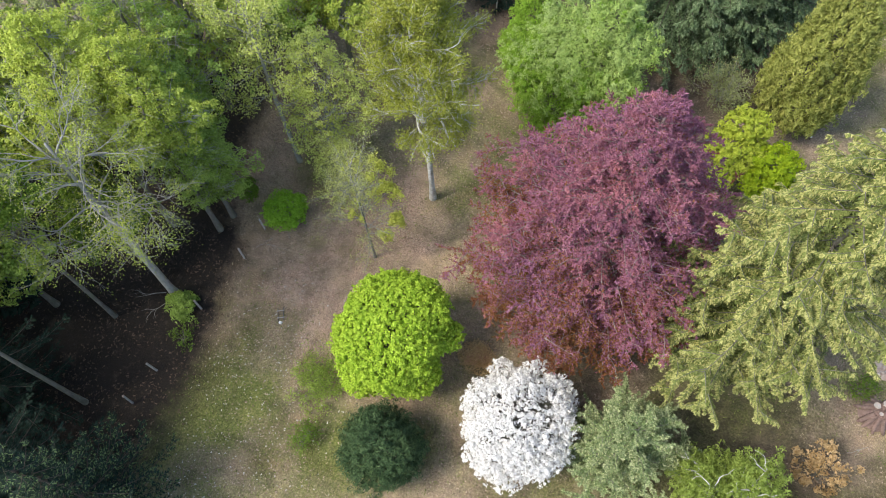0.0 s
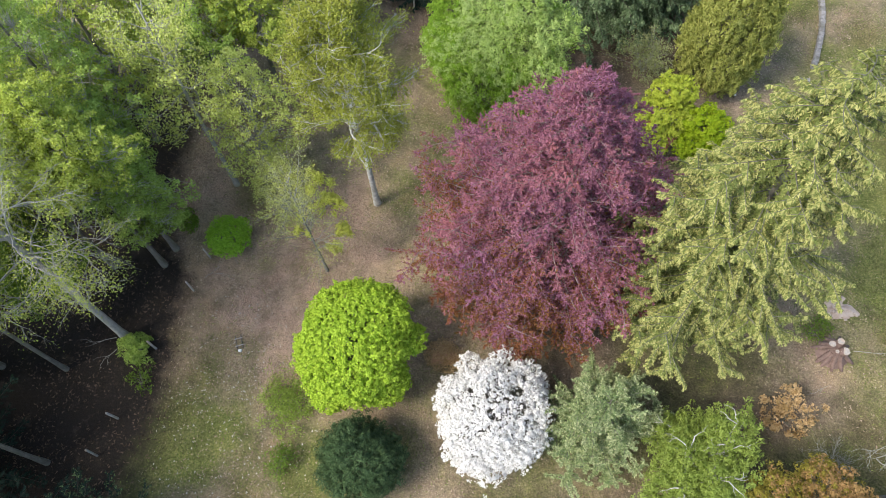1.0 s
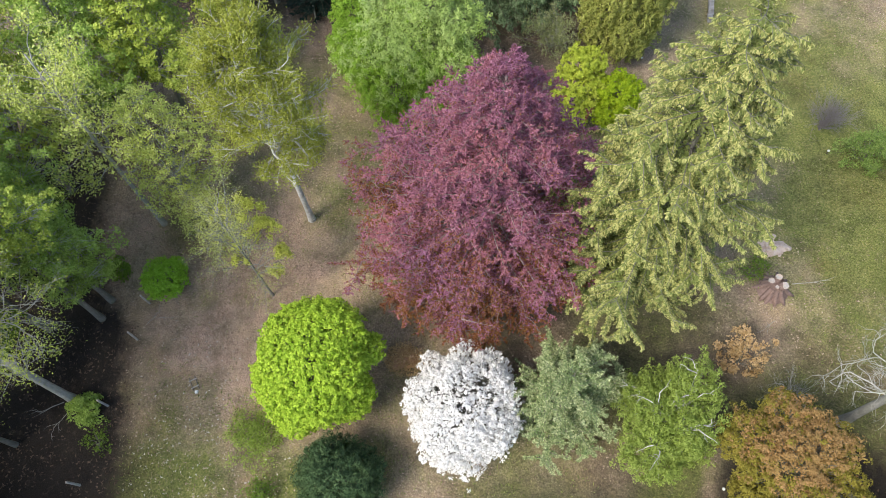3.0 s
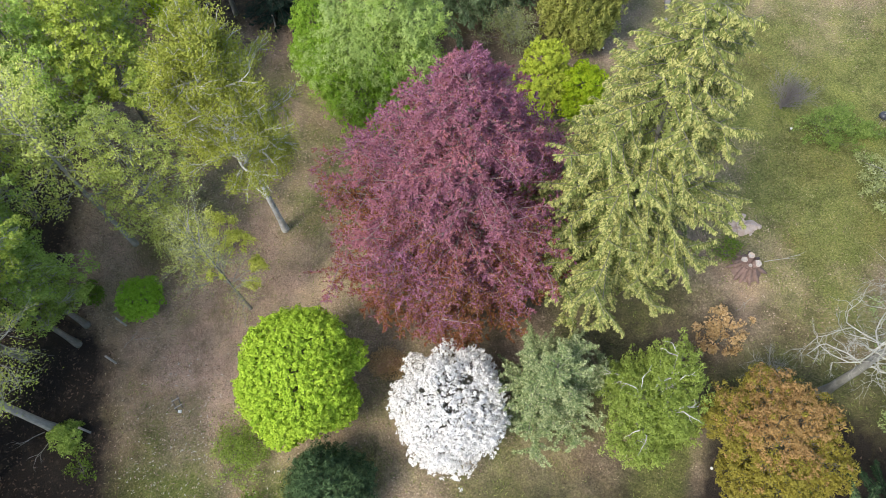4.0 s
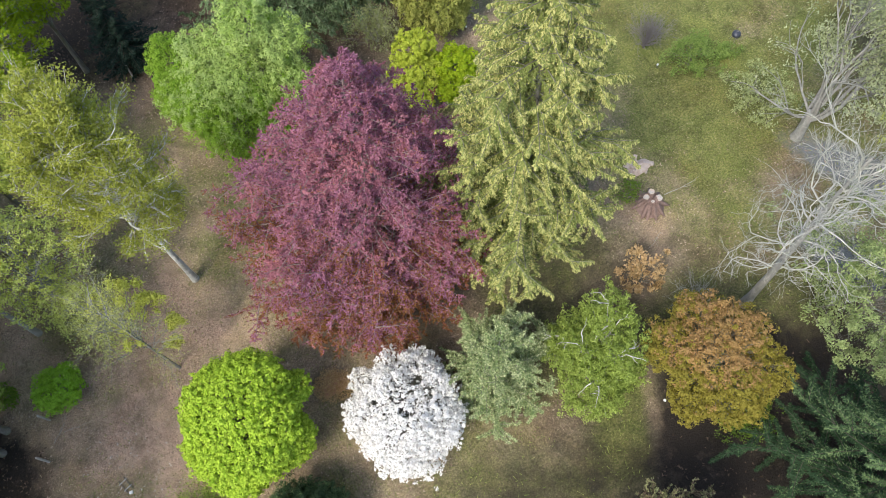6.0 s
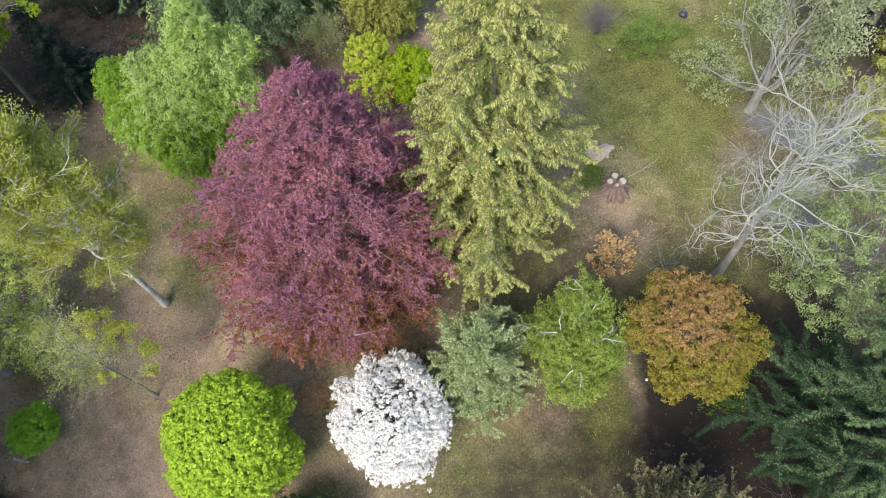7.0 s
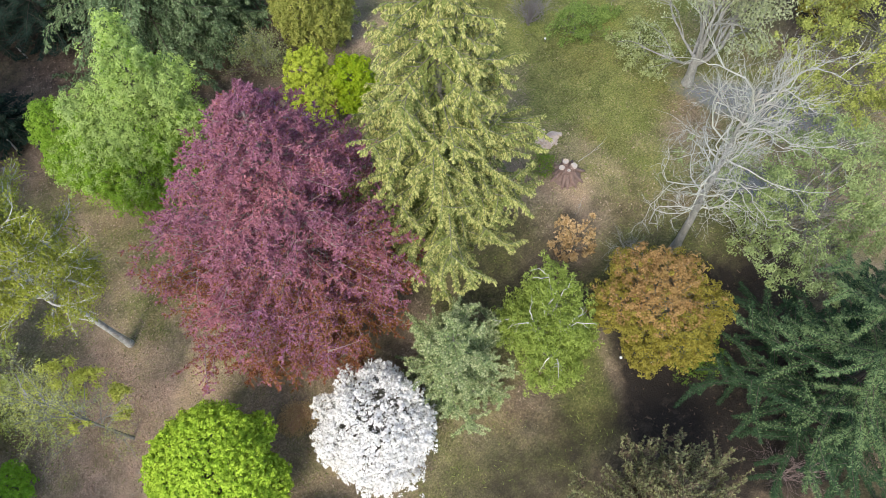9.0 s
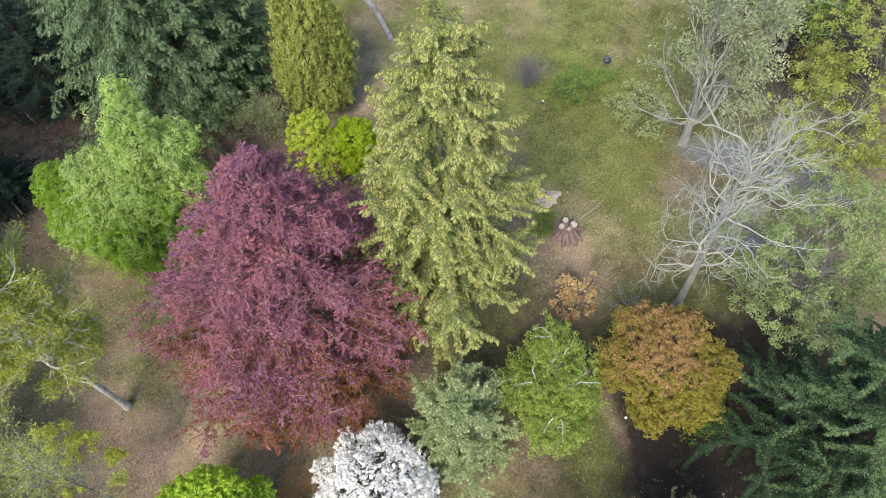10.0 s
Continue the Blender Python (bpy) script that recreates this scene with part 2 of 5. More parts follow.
def lobed(name, x, y, label, leaf, bark, seed, lobes, spacing=0.28, puff=0.19, k=30, size=0.08, wide=0.7, up=0.6, inner=0.6, rough=0.06, lump=0.07, trunk_r=0.14,
          limb_r=0.05, limb_mat=None, twigs=0.12, gap=(), extra=None, crown="crown", category="tree", group="", droop=0.25, stand=0.0, under=0.5, flat=0.8):
    """A tree whose crown is a union of leafy lobes (dx, dy, z, r[, r_up]); the lobes are covered with small puffs of single leaves."""
    rng = np.random.default_rng(seed)
    t = thing(name, x, y, label, category, group)
    gt, gl, gc, ge = Geo(), Geo(), Geo(), Geo()
    lo = np.array([(*q[:4], q[4] if len(q) > 4 else q[3]) for q in lobes], float)
    top = lo[:, 2].max()
    axis = trunk_of(gt, rng, top, trunk_r, (float(lo[np.argmax(lo[:, 2]), 0]) * 0.8, float(lo[np.argmax(lo[:, 2]), 1]) * 0.8), 0.08)
    pts, outs = [], []
    for i, (cx, cy, cz, r, ru) in enumerate(lo):
        for share, f0, f1 in ((1.0, 0.93, 1.04), (inner, 0.55, 0.92)):
            m = int(4 * math.pi * r * (r + ru) / 2 / spacing ** 2 * share * 2.2)
            d = unit(rng.normal(0, 1, (m, 3)))
            d = d[(d[:, 2] > -0.25) | (rng.random(m) < under)]
            ph = rng.uniform(0, 6.28, 4)
            wob = 1 + lump * (np.sin(d[:, 0] * 6 + ph[0] + d[:, 2] * 3) + np.sin(d[:, 1] * 7 + ph[1] - d[:, 2] * 4) + 0.7 * np.sin((d[:, 0] - d[:, 1]) * 11 + ph[2])) / 1.6
            f = rng.uniform(f0, f1, len(d)) * wob * (1 + rng.normal(0, rough, len(d)))
            p = np.array([cx, cy, cz]) + d * f[:, None] * np.array([r, r, ru])
            keep = p[:, 2] > 0.12
            for j, (ox, oy, oz, orr, oru) in enumerate(lo):
                if j != i:
                    keep &= (((p[:, 0] - ox) / orr) ** 2 + ((p[:, 1] - oy) / orr) ** 2 + ((p[:, 2] - oz) / oru) ** 2) > 0.62
            for gx_, gy_, gz_, gr_ in gap:
                keep &= np.linalg.norm(p - np.array([gx_, gy_, gz_]), axis=1) > gr_
            pts.append(p[keep])
            outs.append(unit(d / np.array([r, r, ru]))[keep])
    p, o = np.vstack(pts), np.vstack(outs)
    # no two puffs share a cell
    cell = np.floor(p / (spacing * 0.9)).astype(np.int64)
    first = np.unique(cell @ np.array([1, 4001, 16008001]), return_index=True)[1]
    p, o = p[first], o[first]
    for cx, cy, cz, r, ru in lo:      # limbs to the lobes
        a = axis(np.array(max(0.2, min(top * 0.8, cz * 0.55))))
        c = np.array([cx, cy, cz])
        mid = (a + c) / 2 + rng.normal(0, 0.12, 3) + [0, 0, -0.1]
        gl.tube([a, mid, c], [limb_r, limb_r * 0.8, limb_r * 0.5], 6)
        near = np.nonzero(np.linalg.norm((p - c) / np.array([r, r, ru]), axis=1) < 1.3)[0]
        for i in near[rng.random(len(near)) < twigs]:
            q0 = mid + (c - mid) * rng.random()
            q1 = (q0 + p[i]) / 2 + rng.normal(0, 0.07, 3) + [0, 0, 0.08]
            gl.tube([q0, q1, p[i]], [limb_r * 0.35, limb_r * 0.22, limb_r * 0.1], 3)
    n = len(p)
    ax = unit(o * (1 - up) + np.array([0, 0, up]) + rng.normal(0, 0.2, (n, 3)))
    low = extra[1](p, rng) if extra else np.zeros(n, bool)
    ci = np.repeat(np.arange(n), k)
    m = n * k
    e = unit(rng.normal(0, 1, (m, 3)) + ax[ci] * 0.75)
    c = p[ci] + e * (puff * rng.uniform(0.75, 1.3, n)[ci] * (0.35 + 0.65 * rng.random(m) ** 0.5))[:, None] * np.array([1, 1, flat])
    c[:, 2] = np.maximum(c[:, 2], 0.06)
    nrm = unit(e * 0.55 + ax[ci] * 0.5 + rng.normal(0, 0.3, (m, 3)))
    d = unit(np.cross(nrm, rng.normal(0, 1, (m, 3))) + e * 0.35 + np.array([0, 0, stand - droop]))
    nrm = unit(nrm - d * (nrm * d).sum(1, keepdims=True))
    L = size * rng.uniform(0.7, 1.3, m)
    for g, sel in ((gc, ~low[ci]), (ge, low[ci])):
        if sel.any():
            g.leaves(c[sel], d[sel], nrm[sel], L[sel], L[sel] * wide)
    put("trunk", gt, bark, t, smooth=True)
    put("branchwork", gl, limb_mat or bark, t, smooth=True)
    put(crown, gc, leaf, t)
    if extra:
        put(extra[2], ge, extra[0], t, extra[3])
    return t


def conifer(name, x, y, h, R, z0, label, leaf, bark, seed, levels=30, around=8, prof=lambda u: 1 - u, droop=0.35, tip=0.15, rise=0.1,
            hang=0.3, step=0.16, twig=0.5, k=3, width=0.07, trunk_r=0.25, young=None, young_label="", group="", spread=0.9, lean=(0, 0), uneven=0.18, category="tree", bare=0.12, newness=0.75, fuzz=0.16, puff=0.13, fan=0, shoot=0.2, asym=(0.0, 0.0), pick=None, lines=0.0, sways=0.08, subs=0, crown="needle_crown", young_name="young_growth", bough_r=0.01):
    """A conifer: tiers of boughs, each with rows of twigs made of narrow needle sprays."""
    rng = np.random.default_rng(seed)
    t = thing(name, x, y, label, category, group)
    gt, gb, gc, gy = Geo(), Geo(), Geo(), Geo()
    axis = trunk_of(gt, rng, h * 0.98, trunk_r, lean, 0.05, 8, 0.08)
    uz, th = [], []
    for i in range(levels):
        u = (i + rng.uniform(0.1, 0.9)) / levels
        num = max(4, int(around * (0.65 + 0.35 * (1 - u))))
        uz += list(u + rng.uniform(-0.4, 0.4, num) / levels)
        th += list(rng.uniform(0, 6.28) + (np.arange(num) + rng.uniform(-0.3, 0.3, num)) * 2 * math.pi / num)
    uz, th = np.clip(uz, 0, 0.995), np.array(th)
    nb = len(uz)
    L = np.maximum(0.25, R * np.array([prof(u) for u in uz]) * (1 + np.clip(rng.normal(0, uneven, nb), -0.4, 0.3)) * (1 + asym[0] * np.cos(th - asym[1])))
    o = np.stack([np.cos(th), np.sin(th), np.zeros(nb)], 1)
    side = np.stack([-o[:, 1], o[:, 0], np.zeros(nb)], 1)
    sway = rng.normal(0, sways, nb)
    dr = droop * rng.uniform(0.7, 1.3, nb)
    foot = axis(z0 + (h - z0) * uz)
    upv = np.array([0, 0, 1.0])

    def at(b, s):
        s = s[:, None]
        return foot[b] + L[b][:, None] * (o[b] * s + upv * (rise * s - dr[b][:, None] * s ** 2 + tip * s ** 3) + side[b] * sway[b][:, None] * s ** 2)

    if subs:      # side boughs that leave the main ones
        pb = np.repeat(np.arange(nb), subs)
        s = rng.uniform(0.25, 0.95, nb * subs)
        ft = at(pb, s)
        th2 = th[pb] + rng.choice([-1.0, 1.0], nb * subs) * rng.uniform(0.3, 1.5, nb * subs)
        o2 = np.stack([np.cos(th2), np.sin(th2), np.zeros(nb * subs)], 1)
        L = np.concatenate([L, np.maximum(0.35, L[pb] * (0.55 - 0.35 * s) * rng.uniform(0.7, 1.3, nb * subs))])
        foot, o = np.vstack([foot, ft]), np.vstack([o, o2])
        side = np.stack([-o[:, 1], o[:, 0], np.zeros(len(o))], 1)
        sway, dr = np.concatenate([sway, rng.normal(0, sways, nb * subs)]), np.concatenate([dr, droop * rng.uniform(0.8, 1.6, nb * subs)])
        nb = len(L)
    ids = np.repeat(np.arange(nb), 6)
    p = at(ids, np.tile(np.linspace(0, 1, 6), nb)).reshape(nb, 6, 3)
    p[:, :, 2] = np.maximum(p[:, :, 2], 0.12)
    for i in range(nb):
        gb.tube(p[i], np.linspace(bough_r * L[i] + 0.01, 0.007, 6), 3)
    m = np.maximum(3, (L * (1 - bare) / step).astype(int))
    b = np.repeat(np.arange(nb), m * 2)
    nt = len(b)
    first = np.repeat(np.cumsum(m * 2) - m * 2, m * 2)
    pos_in = np.arange(nt) - first
    ss = np.clip(bare + (1 - bare) * (pos_in // 2) / np.maximum(1, m[b] - 1) + rng.uniform(-0.4, 0.4, nt) / m[b], 0.04, 1.0)
    sg = np.where(pos_in % 2 == 0, 1.0, -1.0)[:, None]
    pos = at(b, ss)
    fwd = unit(at(b, ss + 0.03) - at(b, ss - 0.03))
    dirs = unit(fwd * 0.75 + side[b] * sg * spread * (1.15 - 0.6 * ss)[:, None] - upv * hang + rng.normal(0, puff, (nt, 3)))
    tl = twig * np.minimum(1.0, 0.35 + L[b] * 0.28) * (1.15 - 0.65 * ss) * rng.uniform(0.7, 1.25, nt)
    def sow(c, dd, nn, ln, wd, yy):
        c[:, 2] = np.maximum(c[:, 2], 0.06)
        for g, sel in ((gc, ~yy), (gy, yy)):
            if sel.any():
                g.leaves(c[sel], dd[sel], nn[sel], ln[sel], wd[sel])

    if lines:      # the twigs themselves
        for i in np.nonzero(rng.random(nt) < lines)[0]:
            e = pos[i] + dirs[i] * tl[i]
            gb.tube([pos[i], (pos[i] + e) / 2 + rng.normal(0, 0.03, 3), e], [0.012, 0.009, 0.005], 3)
    if fan:      # every twig carries two rows of short side shoots
        side2 = unit(np.cross(dirs, upv + rng.normal(0, puff * 0.6, (nt, 3))))
        for q in range(fan):
            f = (q + 0.6) / fan
            c0 = pos + dirs * (tl * f)[:, None]
            c0[:, 2] -= hang * 0.45 * tl * f ** 2
            for sgn in (1.0, -1.0):
                dd = unit(dirs * 0.8 + side2 * sgn * 0.75 - upv * hang * 0.6 + rng.normal(0, fuzz, (nt, 3)))
                ln = shoot * (1.2 - 0.6 * f) * rng.uniform(0.7, 1.3, nt)
                yy = pick(c0, rng) if pick else rng.random(nt) < (0.08 + newness * (ss > 0.4) * (0.25 + 0.75 * f)) if young else np.zeros(nt, bool)
                sow(c0 + dd * ln[:, None] * 0.5, dd, unit(upv + rng.normal(0, 0.45, (nt, 3)) + o[b] * 0.25), ln, width * rng.uniform(0.75, 1.3, nt), yy)
    for q in range(0 if fan else k):
        f = (q + 0.5) / k
        c = pos + dirs * (tl * f)[:, None] + rng.normal(0, 0.02, (nt, 3))
        c[:, 2] -= hang * 0.35 * tl * f ** 2
        dd = unit(dirs - upv * hang * 0.5 * q / k + rng.normal(0, fuzz, (nt, 3)))
        nn = unit(upv + rng.normal(0, 0.5, (nt, 3)) + o[b] * 0.3)
        yy = rng.random(nt) < (0.1 + newness * (ss > 0.45) * (0.35 + 0.65 * q / max(1, k - 1))) if young else np.zeros(nt, bool)
        sow(c, dd, nn, tl / k * 1.8, width * rng.uniform(0.75, 1.3, nt), yy)
    put("trunk", gt, bark, t, smooth=True)
    put("branchwork", gb, bark, t, smooth=True)
    put(crown, gc, leaf, t)
    if young:
        put(young_name, gy, young, t, young_label)
    return t


def bare_branches(g, rng, p, d, length, r, depth, spread=0.55, up=0.12, kids=(3, 4), shrink=0.62, sides=5, tips=None, crook=0.2):
    """A branch with its twigs, grown outward."""
    k = 5 if depth > 1 else 4 if depth else 3
    pts = [np.array(p, float)]
    d = np.array(d, float)
    for i in range(k - 1):
        d = unit(d + rng.normal(0, crook, 3) + np.array([0, 0, up]))
        pts.append(pts[-1] + d * length / (k - 1))
    pts = np.array(pts)
    g.tube(pts, np.linspace(r, r * 0.5 if depth else r * 0.35, k), max(3, sides))
    if depth == 0:
        if tips is not None:
            tips.append((pts[-1], d))
        return
    for i in range(rng.integers(kids[0], kids[1] + 1)):
        s = rng.uniform(0.3, 1.0) if i else 1.0
        q = np.array([np.interp(s * (k - 1), np.arange(k), pts[:, a]) for a in range(3)])
        nd = unit(d + rng.normal(0, spread, 3)) if i else unit(d + rng.normal(0, 0.2, 3))
        bare_branches(g, rng, q, nd, length * shrink * rng.uniform(0.75, 1.2), r * (0.55 if i else 0.6), depth - 1, spread, up, kids, shrink, sides - 1, tips, crook)


def dome(u):
    return math.sqrt(max(0.0, 1 - (2 * u - 1) ** 2)) if u > 0.5 else 0.72 + 0.28 * math.sin(u * math.pi)


def egg(u):
    return math.sin(math.pi * min(1.0, 0.04 + u * 0.96) ** 0.8) ** 0.7 if u < 1 else 0.0


def spire(u):
    return (1 - u) ** 0.75 * (0.85 + 0.15 * math.sin(u * 9))


def grown_tree(name, x, y, label, bark, seed, trunk, stems, leaf=None, per=20, clump_r=0.45, size=0.14, slim=0.6, group="", category="tree", crown="crown", limb_parts=True, flat=0.8, tufts=(), tuft_leaf=None, kids=(3, 4), hang=0.0, crook=0.2, trunk_bark=None):
    """A tree grown branch by branch. trunk: height, radius, lean. stems: height on the trunk, direction, length, radius, depth, spread, upward pull, shrink."""
    rng = np.random.default_rng(seed)
    t = thing(name, x, y, label, category, group)
    g = Geo()
    axis = trunk_of(g, rng, trunk[0], trunk[1], trunk[2], 0.12, 9, trunk[3])
    put("trunk", g, trunk_bark or bark, t, smooth=True)
    tips, rest = [], Geo()
    for zs, d, length, r, depth, spread, up, shrink in stems:
        gl = Geo() if limb_parts else rest
        bare_branches(gl, rng, axis(zs), unit(np.array(d, float)), length, r, depth, spread, up, kids, shrink, 5, tips, crook)
        if limb_parts:
            put("limb", gl, bark, t)
    if not limb_parts:
        put("branchwork", rest, bark, t)
    if leaf is not None:
        p = np.array([a for a, _ in tips])
        q = np.array([b for _, b in tips])
        gc = Geo()
        n = len(p) * per
        ci = np.repeat(np.arange(len(p)), per)
        off = rng.normal(0, 0.5, (n, 3)) * clump_r * np.array([1, 1, flat])
        c = p[ci] + off - q[ci] * rng.uniform(0, 0.5, (n, 1))
        c[:, 2] = np.maximum(c[:, 2] - hang * (0.15 + rng.random(n)), 0.08)
        L = size * rng.uniform(0.7, 1.3, n)
        gc.leaves(c, unit(rng.normal(0, 1, (n, 3)) + np.array([0, 0, -0.3 - hang])), unit(np.array([0, 0, 0.8]) + rng.normal(0, 0.45, (n, 3))), L, L * slim)
        put(crown, gc, leaf, t)
    for tx, ty, tz, tr, tn in tufts:
        gc, gb = Geo(), Geo()
        sub = rng.normal(0, 0.42, (7, 3)) * tr * np.array([1, 1, 1.5])
        c = np.array([tx, ty, tz]) + sub[rng.integers(0, 7, tn)] + rng.normal(0, 0.15, (tn, 3)) * tr * np.array([1, 1, 1.6])
        L = size * rng.uniform(1.2, 2.0, tn)
        gc.leaves(c, unit(rng.normal(0, 1, (tn, 3)) + np.array([0, 0, -0.2])), unit(np.array([0, 0, 0.8]) + rng.normal(0, 0.45, (tn, 3))), L, L * slim)
        put("leaf_tuft", gc, tuft_leaf, t, "dense yellow-green tuft of leaves")
        a = axis(np.array(tz * 0.8))
        gb.tube([a, (a + np.array([tx, ty, tz])) / 2 + [0, 0, 0.1], (tx, ty, tz)], [0.03, 0.02, 0.012], 4)
        put("limb", gb, bark, t)
    return t

# ---- the ground: one sheet out to the horizon ----
def waves(x, y, seed, scale):
    """Smooth noise from crossed waves, about -1 to 1."""
    r = np.random.default_rng(seed)
    s = 0
    for i in range(9):
        a, f = r.uniform(0, 6.28), scale * r.uniform(0.5, 2.2)
        s = s + np.sin(f * (x * math.cos(a) + y * math.sin(a)) + r.uniform(0, 6.28)) / (1 + i * 0.12)
    return s / 4.2


def blob(x, y, cx, cy, rx, ry, soft=0.5, turn=0.0):
    c, s = math.cos(radians(turn)), math.sin(radians(turn))
    u, v = ((x - cx) * c + (y - cy) * s) / rx, (-(x - cx) * s + (y - cy) * c) / ry
    return np.clip((1 + soft - np.hypot(u, v)) / (2 * soft), 0, 1)


def ground_height(x, y):
    near = np.clip((90 - np.hypot(x - 3, y - 18)) / 40, 0, 1)
    return (0.07 * waves(x, y, 3, 0.5) + 0.025 * waves(x, y, 4, 2.2)) * near


def cover(x, y):
    """How much grass, brown leaf litter and dark floor, with tree shade painted in, lies at a place."""
    xw, yw = x + 0.9 * waves(x, y, 11, 0.8), y + 0.9 * waves(x, y, 12, 0.8)
    grass = 0.34 + 0.42 * waves(x, y, 13, 0.55) + 0.2 * waves(x, y, 15, 1.5)
    grass = grass + 0.42 * blob(xw, yw, 25, 22, 8, 9) + 0.25 * blob(xw, yw, 20, 33, 9, 9) + 0.25 * blob(xw, yw, 20.5, 18, 5, 7)
    grass = grass + 0.2 * blob(xw, yw, 3.5, 3.0, 7, 3.5) + 0.38 * blob(xw, yw, -16.5, 7.0, 3.2, 5.5) + 0.15 * blob(xw, yw, -12, 4, 4, 3)
    grass = grass + 0.12 * blob(xw, yw, -9, 29, 2.2, 8) + 0.5 * blob(xw, yw, 9.3, 4.5, 1.8, 3.0)
    grass = grass - 0.4 * blob(xw, yw, 16.5, 14.5, 3.2, 3.4) + 0.2 * blob(xw, yw, 16, 12, 7, 8) - 0.5 * blob(xw, yw, 10.6, 3.5, 0.8, 4.5, 0.6, -8) - 0.4 * blob(xw, yw, -14, 12, 3.5, 4)
    grass = grass - 0.6 * blob(xw, yw, -23, 16, 5, 16) - 0.5 * blob(xw, yw, 10.6, 31.6, 2.2, 1.4) - 0.4 * blob(xw, yw, -7, 38, 4, 5)
    litter = 0.26 + 0.18 * blob(xw, yw, -12, 14, 8, 14) + 0.3 * waves(x, y, 14, 0.9) + 0.4 * blob(xw, yw, -13, 14, 5, 6) + 0.5 * blob(xw, yw, -8, 38, 5, 6) + 0.2 * blob(xw, yw, 13, 2, 4, 3.5) - 0.3 * blob(xw, yw, 8, 4, 8, 4) - 0.35 * blob(xw, yw, 25, 22, 8, 9)
    # dark: bare woodland soil, plus shade painted under the wood and the trees
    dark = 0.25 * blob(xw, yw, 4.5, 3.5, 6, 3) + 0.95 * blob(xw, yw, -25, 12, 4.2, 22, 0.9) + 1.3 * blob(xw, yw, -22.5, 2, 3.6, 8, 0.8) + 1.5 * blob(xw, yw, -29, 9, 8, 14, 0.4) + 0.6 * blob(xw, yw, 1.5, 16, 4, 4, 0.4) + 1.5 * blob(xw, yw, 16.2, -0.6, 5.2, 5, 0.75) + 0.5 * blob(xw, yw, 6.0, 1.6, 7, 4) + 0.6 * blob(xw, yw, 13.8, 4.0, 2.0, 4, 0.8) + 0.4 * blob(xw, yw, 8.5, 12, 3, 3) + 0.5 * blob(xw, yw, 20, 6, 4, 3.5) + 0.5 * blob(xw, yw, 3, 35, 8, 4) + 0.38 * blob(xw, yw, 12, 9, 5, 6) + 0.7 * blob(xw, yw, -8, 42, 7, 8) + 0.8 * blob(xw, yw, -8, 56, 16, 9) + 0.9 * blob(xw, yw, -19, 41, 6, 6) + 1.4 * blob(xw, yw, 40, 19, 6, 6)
    way = blob(x + 0.25 * waves(x, y, 31, 0.7), y, 10.75, 4.4, 0.42, 4.2, 0.7, -8)
    grass = grass - 0.6 * way
    litter = litter + 0.5 * blob(xw, yw, -20.8, 19.5, 2.2, 4.5)
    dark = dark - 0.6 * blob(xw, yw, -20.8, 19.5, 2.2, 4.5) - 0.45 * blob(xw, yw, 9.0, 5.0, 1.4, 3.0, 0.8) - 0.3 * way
    return np.clip(grass, 0, 1), np.clip(litter, 0, 1), np.clip(dark, 0, 1)


fine = np.arange(-46, 46.01, 0.55)
far = 46 * 1.32 ** np.arange(1, 14)
axis_g = np.concatenate([-far[::-1], fine, far])
gx, gy = np.meshgrid(axis_g + 4, axis_g + 18, indexing="ij")
ng = len(axis_g)
gv = np.stack([gx, gy, ground_height(gx, gy)], -1).reshape(-1, 3)
ii, jj = np.meshgrid(np.arange(ng - 1), np.arange(ng - 1), indexing="ij")
gq = np.stack([ii * ng + jj, (ii + 1) * ng + jj, (ii + 1) * ng + jj + 1, ii * ng + jj + 1], -1).reshape(-1, 4)
gme = mesh_of("ground", gv, gq)
gme.polygons.foreach_set("use_smooth", np.ones(len(gq), dtype=bool))
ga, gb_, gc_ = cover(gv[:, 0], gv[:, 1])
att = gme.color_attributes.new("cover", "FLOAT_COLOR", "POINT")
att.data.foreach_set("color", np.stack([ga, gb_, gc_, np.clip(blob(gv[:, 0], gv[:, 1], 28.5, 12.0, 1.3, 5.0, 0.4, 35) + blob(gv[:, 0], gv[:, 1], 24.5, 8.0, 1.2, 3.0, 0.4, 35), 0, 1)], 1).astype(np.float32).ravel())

gm, n, l, bsdf = node_mat("ground_soil_grass")
at = n.new("ShaderNodeAttribute")
at.attribute_name = "cover"
sep = n.new("ShaderNodeSeparateColor")
l.new(at.outputs["Color"], sep.inputs[0])
f1, f2, f3, f4 = noise_at(n, l, 9.0, 6.0, 0.75), noise_at(n, l, 1.3, 5.0, 0.65), noise_at(n, l, 3.5, 6.0, 0.75), noise_at(n, l, 24.0, 4.0, 0.7)
soil = ramp(n, [(0.34, (0.13, 0.102, 0.068)), (0.5, (0.225, 0.182, 0.125)), (0.66, (0.36, 0.3, 0.215))])
l.new(f1.outputs["Fac"], soil.inputs[0])
leafc = ramp(n, [(0.34, (0.19, 0.132, 0.095)), (0.5, (0.38, 0.275, 0.205)), (0.66, (0.58, 0.45, 0.35))])
l.new(f4.outputs["Fac"], leafc.inputs[0])
grassc = ramp(n, [(0.36, (0.07, 0.085, 0.022)), (0.5, (0.14, 0.155, 0.048)), (0.66, (0.24, 0.235, 0.1))])
l.new(f1.outputs["Fac"], grassc.inputs[0])
# near-black soil tone that also carries the trees' shade
floor_shade = ramp(n, [(0.3, (0.014, 0.011, 0.009)), (0.6, (0.036, 0.029, 0.023)), (0.8, (0.1, 0.08, 0.062))])
